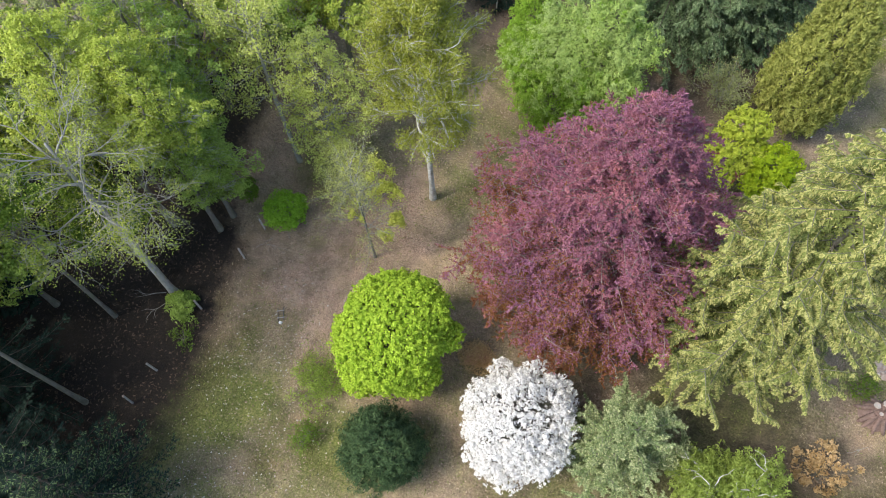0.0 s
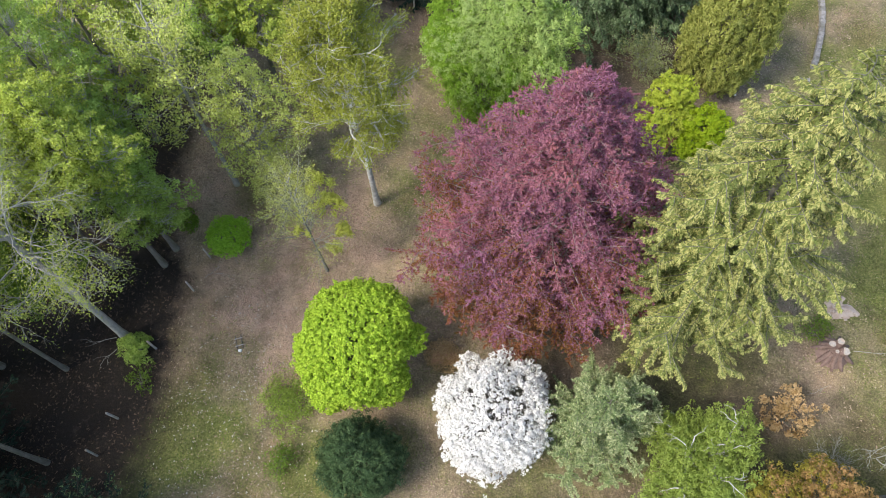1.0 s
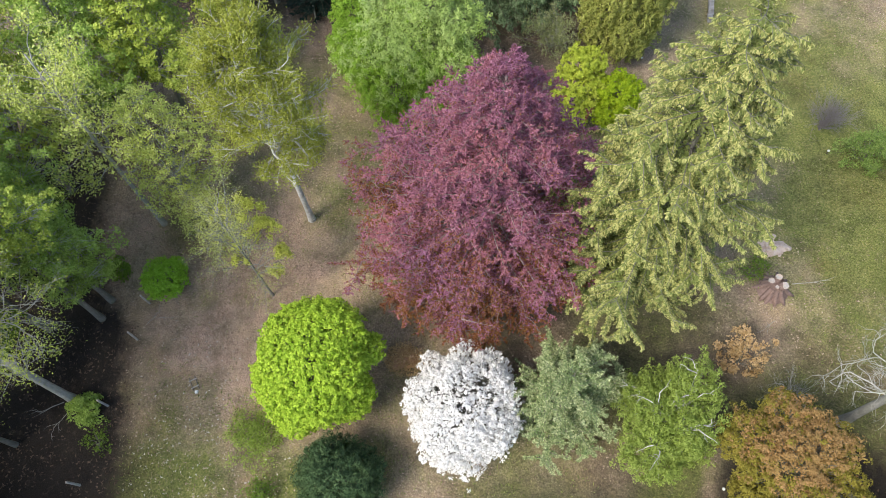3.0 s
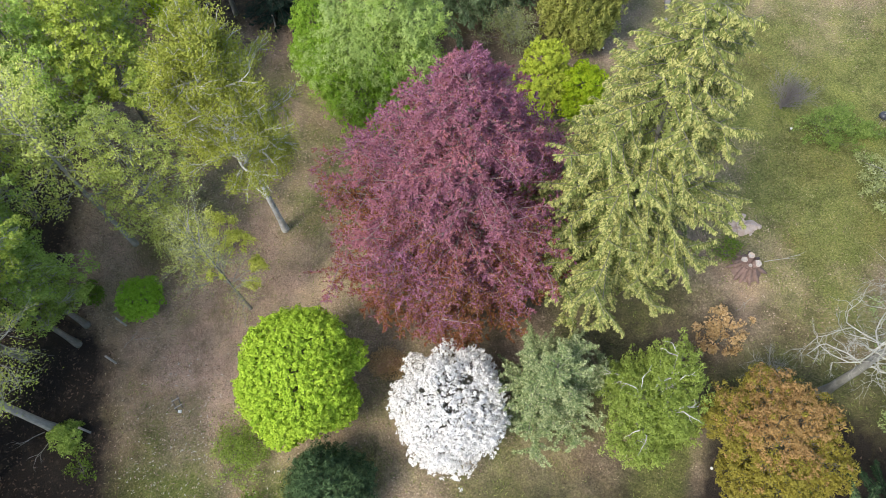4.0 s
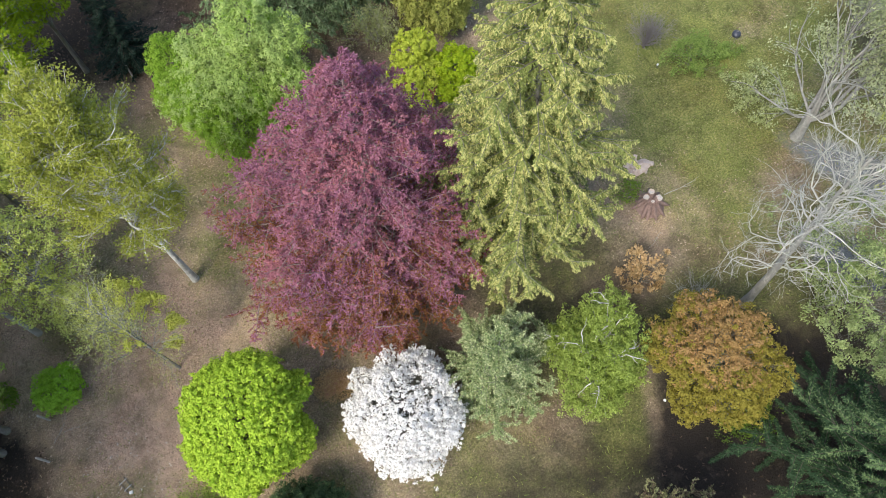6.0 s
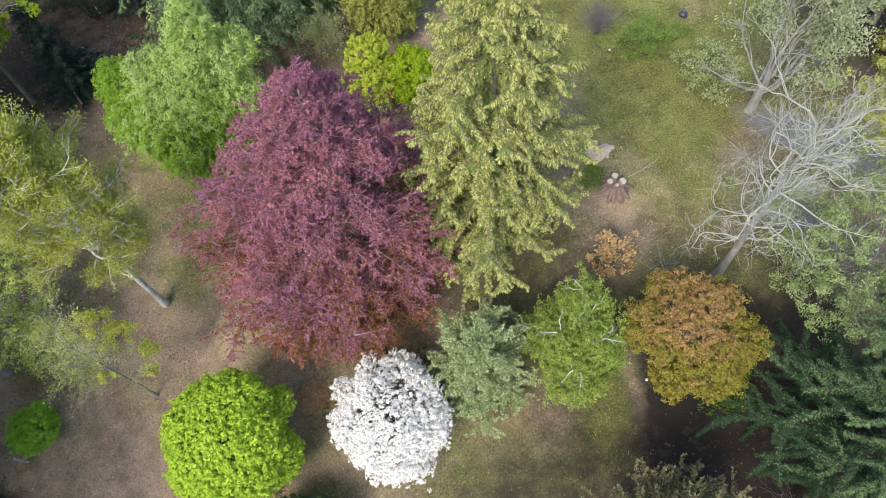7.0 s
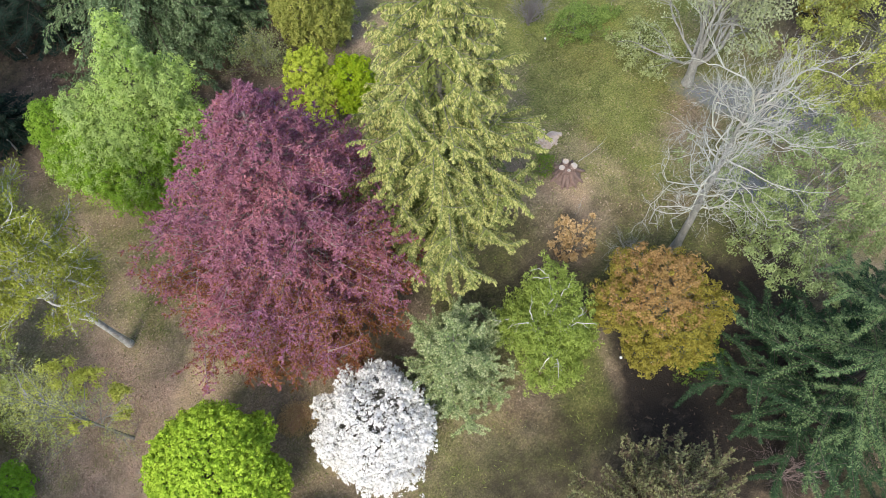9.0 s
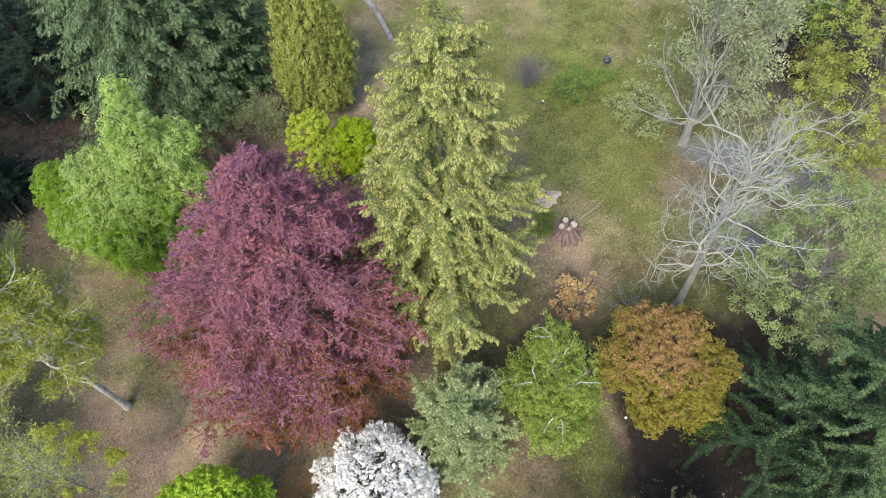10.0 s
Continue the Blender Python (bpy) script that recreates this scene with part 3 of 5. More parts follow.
l.new(f4.outputs["Fac"], floor_shade.inputs[0])


def edge(value, nz, lo, hi, gain=0.9):
    """A cover amount broken up by noise into patches."""
    a = n.new("ShaderNodeMath")
    a.operation = "MULTIPLY_ADD"
    l.new(nz.outputs["Fac"], a.inputs[0])
    a.inputs[1].default_value = gain
    l.new(value, a.inputs[2])
    mr = n.new("ShaderNodeMapRange")
    mr.inputs["From Min"].default_value, mr.inputs["From Max"].default_value = lo, hi
    l.new(a.outputs[0], mr.inputs["Value"])
    return mr.outputs[0]


col = mix_rgb(n, l, edge(sep.outputs[1], f3, 0.55, 1.25), soil.outputs[0], leafc.outputs[0])
col = mix_rgb(n, l, edge(sep.outputs[0], f3, 0.62, 1.25), col, grassc.outputs[0])
f5 = noise_at(n, l, 0.22, 4.0, 0.6)
broad = ramp(n, [(0.35, (0.84, 0.79, 0.74)), (0.5, (0.98, 0.98, 0.97)), (0.64, (1.08, 1.12, 0.96))])
l.new(f5.outputs["Fac"], broad.inputs[0])
col = mix_rgb(n, l, 1.0, col, broad.outputs[0], "MULTIPLY")
f6 = noise_at(n, l, 0.75, 5.0, 0.62)
patchy = ramp(n, [(0.34, (0.76, 0.79, 0.74)), (0.48, (1.06, 1.04, 1.03)), (0.64, (1.32, 1.24, 1.23))])
l.new(f6.outputs["Fac"], patchy.inputs[0])
col = mix_rgb(n, l, 1.0, col, patchy.outputs[0], "MULTIPLY")
f7 = noise_at(n, l, 13.0, 8.0, 0.85)
speckle = ramp(n, [(0.36, (0.58, 0.58, 0.58)), (0.5, (0.97, 0.97, 0.97)), (0.63, (1.5, 1.46, 1.42))])
l.new(f7.outputs["Fac"], speckle.inputs[0])
col = mix_rgb(n, l, 1.0, col, speckle.outputs[0], "MULTIPLY")
col = mix_rgb(n, l, edge(sep.outputs[2], f2, 0.4, 1.4), col, floor_shade.outputs[0])
gravel = ramp(n, [(0.3, (0.11, 0.115, 0.115)), (0.7, (0.24, 0.245, 0.25))])
l.new(f4.outputs["Fac"], gravel.inputs[0])
col = mix_rgb(n, l, edge(at.outputs["Alpha"], f2, 0.6, 1.1), col, gravel.outputs[0])
l.new(col, bsdf.inputs["Base Color"])
bsdf.inputs["Roughness"].default_value = 0.95
bsdf.inputs["Specular IOR Level"].default_value = 0.15
bp = n.new("ShaderNodeBump")
bp.inputs["Strength"].default_value, bp.inputs["Distance"].default_value = 0.7, 0.08
l.new(f1.outputs["Fac"], bp.inputs["Height"])
l.new(bp.outputs[0], bsdf.inputs["Normal"])
gme.materials.append(gm)
ground = tagged(new("ground", gme), "mown lawn and brown leaf-strewn soil between garden trees", "ground", kind="structure")


# ---- loose leaves, dry grass and fallen twigs on the ground ----
LITTER = leaf_mat("fallen_leaves", (0.15, 0.1, 0.075), (0.5, 0.39, 0.3), (0.26, 0.18, 0.12), patch=0.4, trans=0.1, rough=0.9)
BLADES = leaf_mat("grass_blades", (0.07, 0.1, 0.02), (0.27, 0.3, 0.09), (0.16, 0.2, 0.05), patch=0.5, trans=0.3, rough=0.8)
rng = np.random.default_rng(5)


def scatter(count, weight, x0, x1, y0, y1):
    x, y = rng.uniform(x0, x1, count), rng.uniform(y0, y1, count)
    keep = rng.random(count) < weight(x, y)
    x, y = x[keep], y[keep]
    return np.stack([x, y, ground_height(x, y)], 1)


def litter_here(x, y):
    gr, li, dk = cover(x, y)
    return np.clip(0.42 + 0.75 * li - 0.9 * dk - 0.5 * gr, 0.0, 1) * (0.55 + 0.45 * waves(x, y, 21, 1.6))


def grass_here(x, y):
    gr, li, dk = cover(x, y)
    return np.clip(0.15 + 0.95 * gr - 0.9 * dk, 0.0, 1) * (0.6 + 0.4 * waves(x, y, 22, 1.9))


STRAW = leaf_mat("dry_grass", (0.12, 0.1, 0.06), (0.5, 0.43, 0.27), (0.17, 0.155, 0.08), patch=0.5, trans=0.2, rough=0.9)


def blades(count, weight, lo, hi, lift, mat, name, label, category, slim):
    p = scatter(count, weight, -32, 36, -6, 46)
    k = len(p)
    g = Geo()
    ln = rng.uniform(lo, hi, k)
    d = unit(rng.normal(0, 1, (k, 3)) * [1, 1, 0.25] + np.array([0.25, 0.1, lift]))
    p[:, 2] += 0.012 + 0.4 * lift * ln
    g.leaves(p, d, unit(np.array([0, 0, 1.0]) + rng.normal(0, 0.45, (k, 3))), ln, ln * slim)
    tagged(put(name, g, mat, None), label, category, kind="stuff")


blades(280000, litter_here, 0.06, 0.14, 0.06, LITTER, "leaf_litter", "brown and tan fallen leaves scattered over the soil", "leaf litter", 0.65)
blades(270000, lambda x, y: np.clip(0.85 - 1.1 * cover(x, y)[2] - 0.5 * cover(x, y)[0] + 0.5 * blob(x, y, -14, 7, 5, 6), 0, 1) * (0.5 + 0.5 * waves(x, y, 23, 1.1)), 0.08, 0.19, 0.25, STRAW, "dry_grass", "straw-coloured dry grass lying over the soil", "grass", 0.16)
# litter colour darkened to sit in the shade painted on the wood's floor
FLOOR = leaf_mat("shade_dark_woodland_leaves", (0.03, 0.022, 0.016), (0.17, 0.12, 0.085), (0.08, 0.06, 0.04), patch=0.6, trans=0.1, rough=0.9)
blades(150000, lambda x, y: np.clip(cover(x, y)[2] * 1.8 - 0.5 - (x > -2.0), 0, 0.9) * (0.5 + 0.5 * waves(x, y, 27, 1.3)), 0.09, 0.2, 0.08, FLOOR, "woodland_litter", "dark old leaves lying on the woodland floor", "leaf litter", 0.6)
PALE_LEAF = leaf_mat("bleached_leaves", (0.36, 0.33, 0.28), (0.66, 0.62, 0.55), (0.4, 0.36, 0.28), trans=0.1, rough=0.9)
blades(60000, lambda x, y: np.clip(blob(x, y, -15, 5.5, 4.5, 6.5, 0.5) * 0.9 - 1.1 * cover(x, y)[2], 0, 1) * (0.5 + 0.5 * waves(x, y, 29, 1.4)), 0.07, 0.15, 0.08, PALE_LEAF, "bleached_litter", "bleached dry leaves lying in the rough grass", "leaf litter", 0.6)
blades(170000, grass_here, 0.1, 0.24, 0.4, BLADES, "grass", "short green grass blades on the lawn", "grass", 0.2)

# ---- leaf colours ----
LIME = leaf_mat("lime_leaves", (0.2, 0.34, 0.02), (0.56, 0.72, 0.09), (0.44, 0.59, 0.065), trans=0.35)
WHITE = leaf_mat("white_blossom", (0.8, 0.78, 0.74), (0.9, 0.89, 0.86), (0.85, 0.83, 0.8), trans=0.3, rough=0.6)
PURPLE = leaf_mat("purple_beech_leaves", (0.13, 0.046, 0.066), (0.355, 0.15, 0.235), (0.37, 0.135, 0.14), patch=0.35, share=0.8, trans=0.25, rough=0.4, gloss=0.3)
RUSSET = leaf_mat("russet_beech_leaves", (0.17, 0.068, 0.028), (0.31, 0.13, 0.06), (0.22, 0.16, 0.035), trans=0.4)
SPRUCE = leaf_mat("spruce_needles", (0.13, 0.165, 0.042), (0.23, 0.265, 0.08), (0.17, 0.2, 0.055), trans=0.15, rough=0.6)
SPRUCE_NEW = leaf_mat("spruce_young_shoots", (0.39, 0.39, 0.13), (0.53, 0.51, 0.2), (0.38, 0.39, 0.13), trans=0.3, rough=0.6)
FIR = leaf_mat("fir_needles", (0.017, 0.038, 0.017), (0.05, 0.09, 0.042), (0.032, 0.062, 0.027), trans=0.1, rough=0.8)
FIR_NEW = leaf_mat("fir_young_and_lit_shoots", (0.065, 0.11, 0.045), (0.17, 0.24, 0.1), (0.1, 0.14, 0.055), trans=0.15, rough=0.8)
BLUE_FIR = leaf_mat("blue_fir_needles", (0.06, 0.1, 0.045), (0.15, 0.21, 0.1), (0.1, 0.155, 0.07), trans=0.1, rough=0.8)
DARK_FIR = leaf_mat("dark_spruce_needles", (0.008, 0.02, 0.014), (0.03, 0.052, 0.036), (0.02, 0.035, 0.022), trans=0.05, rough=0.6)
YEW = leaf_mat("yew_needles", (0.014, 0.038, 0.016), (0.11, 0.17, 0.07), (0.06, 0.1, 0.04), trans=0.1, rough=0.5)
BIRCH = leaf_mat("birch_leaves", (0.24, 0.27, 0.04), (0.45, 0.48, 0.1), (0.36, 0.38, 0.075), trans=0.4)
ORANGE = leaf_mat("orange_leaves", (0.27, 0.165, 0.065), (0.47, 0.3, 0.13), (0.36, 0.25, 0.085), trans=0.35, patch=0.5, share=0.8)
GOLD = leaf_mat("golden_maple_leaves", (0.32, 0.4, 0.04), (0.54, 0.6, 0.09), (0.4, 0.48, 0.06), trans=0.4)
HORN_LOW = leaf_mat("bright_hornbeam_leaves", (0.17, 0.32, 0.028), (0.34, 0.5, 0.075), (0.24, 0.39, 0.045), trans=0.4)
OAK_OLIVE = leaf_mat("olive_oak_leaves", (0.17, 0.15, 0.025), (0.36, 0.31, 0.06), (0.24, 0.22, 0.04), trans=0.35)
SILVER = leaf_mat("silver_leaves", (0.27, 0.32, 0.14), (0.58, 0.61, 0.34), (0.26, 0.34, 0.12), trans=0.25)
WEEPING = leaf_mat("weeping_birch_leaves", (0.18, 0.25, 0.045), (0.37, 0.46, 0.11), (0.26, 0.33, 0.075), trans=0.4)
PALE = leaf_mat("pale_green_leaves", (0.25, 0.38, 0.075), (0.46, 0.58, 0.17), (0.42, 0.52, 0.22), trans=0.35, patch=0.3, share=0.8)
ACID = leaf_mat("acid_green_leaves", (0.22, 0.34, 0.015), (0.42, 0.52, 0.03), (0.3, 0.42, 0.02), trans=0.4)
OLIVE = leaf_mat("olive_leaves", (0.2, 0.23, 0.045), (0.44, 0.45, 0.13), (0.34, 0.38, 0.1), trans=0.25)
WOOD_A = leaf_mat("woodland_yellow_green_leaves", (0.29, 0.37, 0.05), (0.58, 0.64, 0.14), (0.4, 0.48, 0.08), trans=0.3)
WOOD_B = leaf_mat("woodland_green_leaves", (0.24, 0.36, 0.06), (0.48, 0.6, 0.15), (0.34, 0.46, 0.1), trans=0.3)
WOOD_C = leaf_mat("woodland_grey_green_leaves", (0.22, 0.26, 0.1), (0.44, 0.47, 0.22), (0.28, 0.34, 0.12), trans=0.35)
WOOD_MID = leaf_mat("mid_green_woodland_leaves", (0.19, 0.29, 0.05), (0.42, 0.54, 0.13), (0.29, 0.4, 0.085), trans=0.3)
# dark green of bushes and ivy; on trees it paints the wood's shade into leaves
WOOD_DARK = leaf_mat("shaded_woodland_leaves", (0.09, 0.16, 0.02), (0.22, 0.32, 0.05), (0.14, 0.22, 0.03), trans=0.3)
TAN = leaf_mat("tan_leaves", (0.42, 0.27, 0.12), (0.7, 0.52, 0.28), (0.4, 0.25, 0.09), trans=0.3)
BRONZE = leaf_mat("bronze_shoots", (0.09, 0.06, 0.045), (0.23, 0.18, 0.12), (0.13, 0.13, 0.065), trans=0.15)

BLUE_FIR_NEW = leaf_mat("blue_fir_young_shoots", (0.13, 0.185, 0.09), (0.25, 0.32, 0.175), (0.16, 0.23, 0.11), trans=0.15, rough=0.6)
OLIVE_NEW = leaf_mat("olive_young_shoots", (0.18, 0.195, 0.08), (0.38, 0.38, 0.19), (0.2, 0.23, 0.11), trans=0.2, rough=0.6)
ASH = leaf_mat("ash_leaves", (0.16, 0.22, 0.075), (0.37, 0.44, 0.18), (0.3, 0.36, 0.16), trans=0.35)
TUFT = leaf_mat("bright_young_leaves", (0.42, 0.46, 0.07), (0.7, 0.72, 0.18), (0.56, 0.58, 0.12), trans=0.4)
ACID_PALE = leaf_mat("pale_yellow_green_leaves", (0.34, 0.38, 0.1), (0.58, 0.6, 0.22), (0.36, 0.4, 0.12), trans=0.4)
WILLOW = leaf_mat("willow_leaves", (0.26, 0.3, 0.15), (0.5, 0.53, 0.32), (0.3, 0.36, 0.17), trans=0.35)
SILVER_DARK = leaf_mat("juniper_needles", (0.12, 0.17, 0.065), (0.28, 0.35, 0.16), (0.15, 0.22, 0.07), trans=0.15)
LAWN_BUSH = leaf_mat("dull_green_leaves", (0.11, 0.18, 0.035), (0.27, 0.36, 0.1), (0.17, 0.24, 0.055), trans=0.3)
ASH_B = leaf_mat("olive_ash_leaves", (0.2, 0.24, 0.05), (0.48, 0.51, 0.14), (0.33, 0.36, 0.09), trans=0.35)
BARK_MID = rough_mat("bark_mid_grey", (0.14, 0.135, 0.12), (0.36, 0.35, 0.32), 7, (0.2, 0.2, 0.17), stretch=(1, 1, 0.3))
FRESH = leaf_mat("bright_bush_leaves", (0.21, 0.41, 0.035), (0.41, 0.65, 0.08), (0.29, 0.5, 0.05), trans=0.4)
HAZE_GREEN = leaf_mat("thin_dull_green_leaves", (0.2, 0.29, 0.05), (0.42, 0.52, 0.12), (0.3, 0.37, 0.08), trans=0.4)
HAZE = leaf_mat("thin_yellow_green_leaves", (0.44, 0.5, 0.11), (0.74, 0.78, 0.25), (0.5, 0.58, 0.14), trans=0.4)
BARK_LICHEN = rough_mat("bark_lichen", (0.26, 0.255, 0.22), (0.58, 0.57, 0.51), 7, (0.33, 0.34, 0.27), stretch=(1, 1, 0.3))
BARK_DUSK = rough_mat("bark_dusky", (0.13, 0.115, 0.115), (0.28, 0.25, 0.25), 9)

# ---- the main trees of the garden ----
lobed("maple_tree", -7.65, 10.0, "rounded maple with dense bright lime-green spring leaves", LIME, BARK_GREY, 21,
      [(-0.2, 0.7, 4.3, 2.45, 2.1), (-0.48, -0.1, 3.4, 2.4, 2.2), (2.15, 1.1, 3.5, 0.8, 0.7), (-1.2, -1.9, 2.3, 0.95), (-2.75, 0.1, 2.5, 0.85), (1.2, -0.8, 2.3, 1.2), (0.7, 1.3, 4.9, 1.4), (-1.1, 0.3, 4.8, 1.4)],
      spacing=0.21, puff=0.135, k=14, size=0.11, wide=0.8, rough=0.05, lump=0.06, trunk_r=0.16)
lobed("magnolia_tree", -0.95, 8.35, "low rounded magnolia covered all over in white blossom", WHITE, BARK_GREY, 22,
      [(0.25, 0.45, 3.0, 2.15, 2.0), (0.05, -0.45, 2.3, 2.2, 2.0), (1.35, 1.6, 3.1, 0.95), (-1.45, 2.3, 2.6, 0.5), (-1.6, 0.5, 2.5, 1.1), (1.5, -0.6, 2.4, 1.15), (-0.6, -1.6, 1.6, 1.0)],
      spacing=0.2, puff=0.12, k=12, size=0.085, wide=0.9, inner=0.18, rough=0.075, lump=0.13, stand=0.3, limb_r=0.04, twigs=0.3, gap=[(0.95, 0.9, 4.9, 0.5), (0.15, 1.3, 4.85, 0.33), (-0.9, 0.2, 4.5, 0.25)], crown="blossom")


def beech_prof(u):
    if u < 0.35:
        return 0.8 + 0.2 * math.sin(u / 0.35 * math.pi / 2)
    return max(0.03, 1 - ((u - 0.35) / 0.65) ** 1.28) ** 0.97


conifer("copper_beech_tree", 0.15, 16.3, 17.4, 5.55, 1.0, "broad copper beech with purple-red leaves and russet lower boughs", PURPLE, BARK_BEECH, 23,
        levels=38, around=11, lean=(0.95, 0.5), prof=beech_prof, droop=0.22, tip=0.0, rise=0.42, hang=0.02, step=0.175, twig=0.7, fan=7, shoot=0.125, width=0.062, trunk_r=0.4, fuzz=0.5, puff=0.4, asym=(0.08, math.pi),
        bare=0.3, uneven=0.06, sways=0.26, lines=0.08, spread=1.1, bough_r=0.011, subs=2, young=RUSSET, young_label="orange-brown and greenish shaded leaves", crown="crown", young_name="shaded_foliage",
        pick=lambda c, r: r.random(len(c)) < np.clip(1.45 - c[:, 2] / 7.4 + 0.35 * np.sin(c[:, 0] * 1.3 + c[:, 2] * 0.9) * np.sin(c[:, 1] * 1.1 - c[:, 2] * 0.7), 0.04, 0.9))


def spruce_prof(u):
    return ((1 - u) ** 0.56 * 0.97 + 0.08) * min(1.0, 0.74 + 1.3 * u)


conifer("spruce_tree", 6.65, 15.0, 21.3, 4.1, 3.6, "tall spruce with hanging yellow-green young shoots", SPRUCE, BARK_GREY, 24,
        levels=26, around=9, lean=(1.45, -0.2), prof=spruce_prof, droop=0.4, tip=0.16, rise=0.2, hang=0.6, step=0.075, twig=0.46, fan=5, shoot=0.14, width=0.055, trunk_r=0.36, fuzz=0.25, puff=0.25, sways=0.25, bare=0.1, spread=0.7, newness=0.8, lines=0.02, bough_r=0.007, subs=4,
        young=SPRUCE_NEW, young_label="pale yellow-green young shoots", uneven=0.15)
lobed("yew_tree", -6.75, 5.4, "compact dark green yew bush", YEW, BARK_DARK, 25,
      [(0.0, -0.1, 1.5, 1.75, 1.5), (-0.45, 0.25, 2.7, 1.15), (0.5, -0.3, 2.4, 1.1), (0.9, 0.3, 1.6, 1.0), (-0.7, -0.7, 1.5, 1.0)],
      spacing=0.26, puff=0.2, k=24, size=0.2, wide=0.2, up=0.35, lump=0.12, rough=0.09, stand=0.5, trunk_r=0.14)
lobed("oak_tree", 13.15, 5.6, "rounded young oak with orange-brown and yellowish leaves", ORANGE, BARK_GREY, 26,
      [(0.0, -0.1, 4.4, 2.0, 1.8), (-1.6, 1.0, 4.1, 1.15), (0.1, 1.85, 4.5, 1.05), (1.75, -1.35, 3.9, 1.15), (-1.6, -1.4, 3.1, 0.9), (0.3, -2.1, 3.4, 1.1), (1.1, 0.45, 4.9, 1.25), (-0.6, -0.4, 5.2, 1.0), (-0.6, -1.9, 3.6, 0.8)],
      spacing=0.27, puff=0.18, k=22, size=0.1, wide=0.65, inner=0.5, rough=0.09, lump=0.14, trunk_r=0.2, limb_r=0.06, twigs=0.3, under=0.3, gap=[(-1.3, -0.4, 4.2, 0.55), (0.9, -0.9, 5.4, 0.4)],
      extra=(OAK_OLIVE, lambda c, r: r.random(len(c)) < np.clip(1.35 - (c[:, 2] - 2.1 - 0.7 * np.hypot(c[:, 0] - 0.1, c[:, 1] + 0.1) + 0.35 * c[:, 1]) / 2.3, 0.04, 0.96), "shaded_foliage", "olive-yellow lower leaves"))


conifer("silver_juniper_tree", 4.0, 9.0, 6.6, 2.75, 0.3, "silvery grey-green juniper with loose feathery boughs", SILVER_DARK, BARK_GREY, 27, levels=15, around=7, subs=5, sways=0.25, bough_r=0.005,
        prof=lambda u: (1 - u) ** 0.5, droop=0.25, tip=0.2, rise=0.35, hang=0.05, step=0.065, twig=0.24, fan=3, shoot=0.13, width=0.045, trunk_r=0.13, uneven=0.28, puff=0.3, fuzz=0.3, spread=0.7,
        young=SILVER, young_label="pale silvery young sprays", newness=0.8)
WB_LOBES = [(1.0, 0.95, 5.2, 0.9, 0.8), (-0.75, -0.1, 4.2, 1.05, 1.0), (0.5, -1.0, 4.4, 0.9, 0.9), (-0.7, -1.5, 2.8, 1.3, 1.3), (0.7, 0.2, 4.4, 1.1, 1.1), (0.2, 1.0, 3.0, 1.1, 1.2), (-1.0, 0.9, 2.6, 0.9, 1.0), (0.9, -0.9, 2.2, 1.1, 1.3)]
wb = lobed("weeping_birch_tree", 8.45, 7.9, "small weeping birch with white limbs and hanging green leaves", WEEPING, BARK_WHITE, 28, WB_LOBES,
           spacing=0.3, puff=0.2, k=22, size=0.14, wide=0.4, inner=0.4, rough=0.17, lump=0.22, droop=0.8, flat=1.5, trunk_r=0.09, limb_r=0.03)
wrng = np.random.default_rng(33)
for i, (wx, wy, wz, wr_, wu_) in enumerate(WB_LOBES * 2):      # white limbs that arch out over the leaves
    a = wrng.uniform(0, 6.28)
    o = np.array([math.cos(a), math.sin(a), 0.0])
    crest = np.array([wx, wy, wz + wu_ * 1.22]) + o * wr_ * 0.3
    g = Geo()
    g.tube([np.array([0, 0, wz * 0.5]), np.array([wx, wy, wz]) * 0.85, crest], [0.03, 0.028, 0.022], 5)
    bare_branches(g, wrng, crest, unit(o + np.array([0, 0, 0.05])), 0.55, 0.026, 1, 0.75, -0.12, (2, 3), 0.8, 5, crook=0.3)
    put("limb", g, BARK_WHITE, wb)
birch_rng = np.random.default_rng(292)
BIRCH_STEMS = []
for i in range(44):
    a, u = i * 2.4 + birch_rng.uniform(-0.3, 0.3), i / 44
    reach = 1.85 * math.sin(math.pi * (0.17 + 0.72 * u)) ** 0.7
    BIRCH_STEMS.append((7.0 + 7.8 * u, (math.cos(a), math.sin(a), 0.45 + 0.9 * u), reach * birch_rng.uniform(0.85, 1.15), 0.105 - 0.04 * u, 3, 0.48, 0.03, 0.66))
grown_tree("birch_tree", -9.75, 20.3, "tall birch with a white trunk and thin yellow-green spring leaves", BARK_WHITE, 29, (15.6, 0.18, (0.0, 0.0), 0.25), BIRCH_STEMS, BIRCH, per=32, clump_r=0.32, size=0.105, slim=0.6, kids=(3, 4), crook=0.16, flat=0.9)

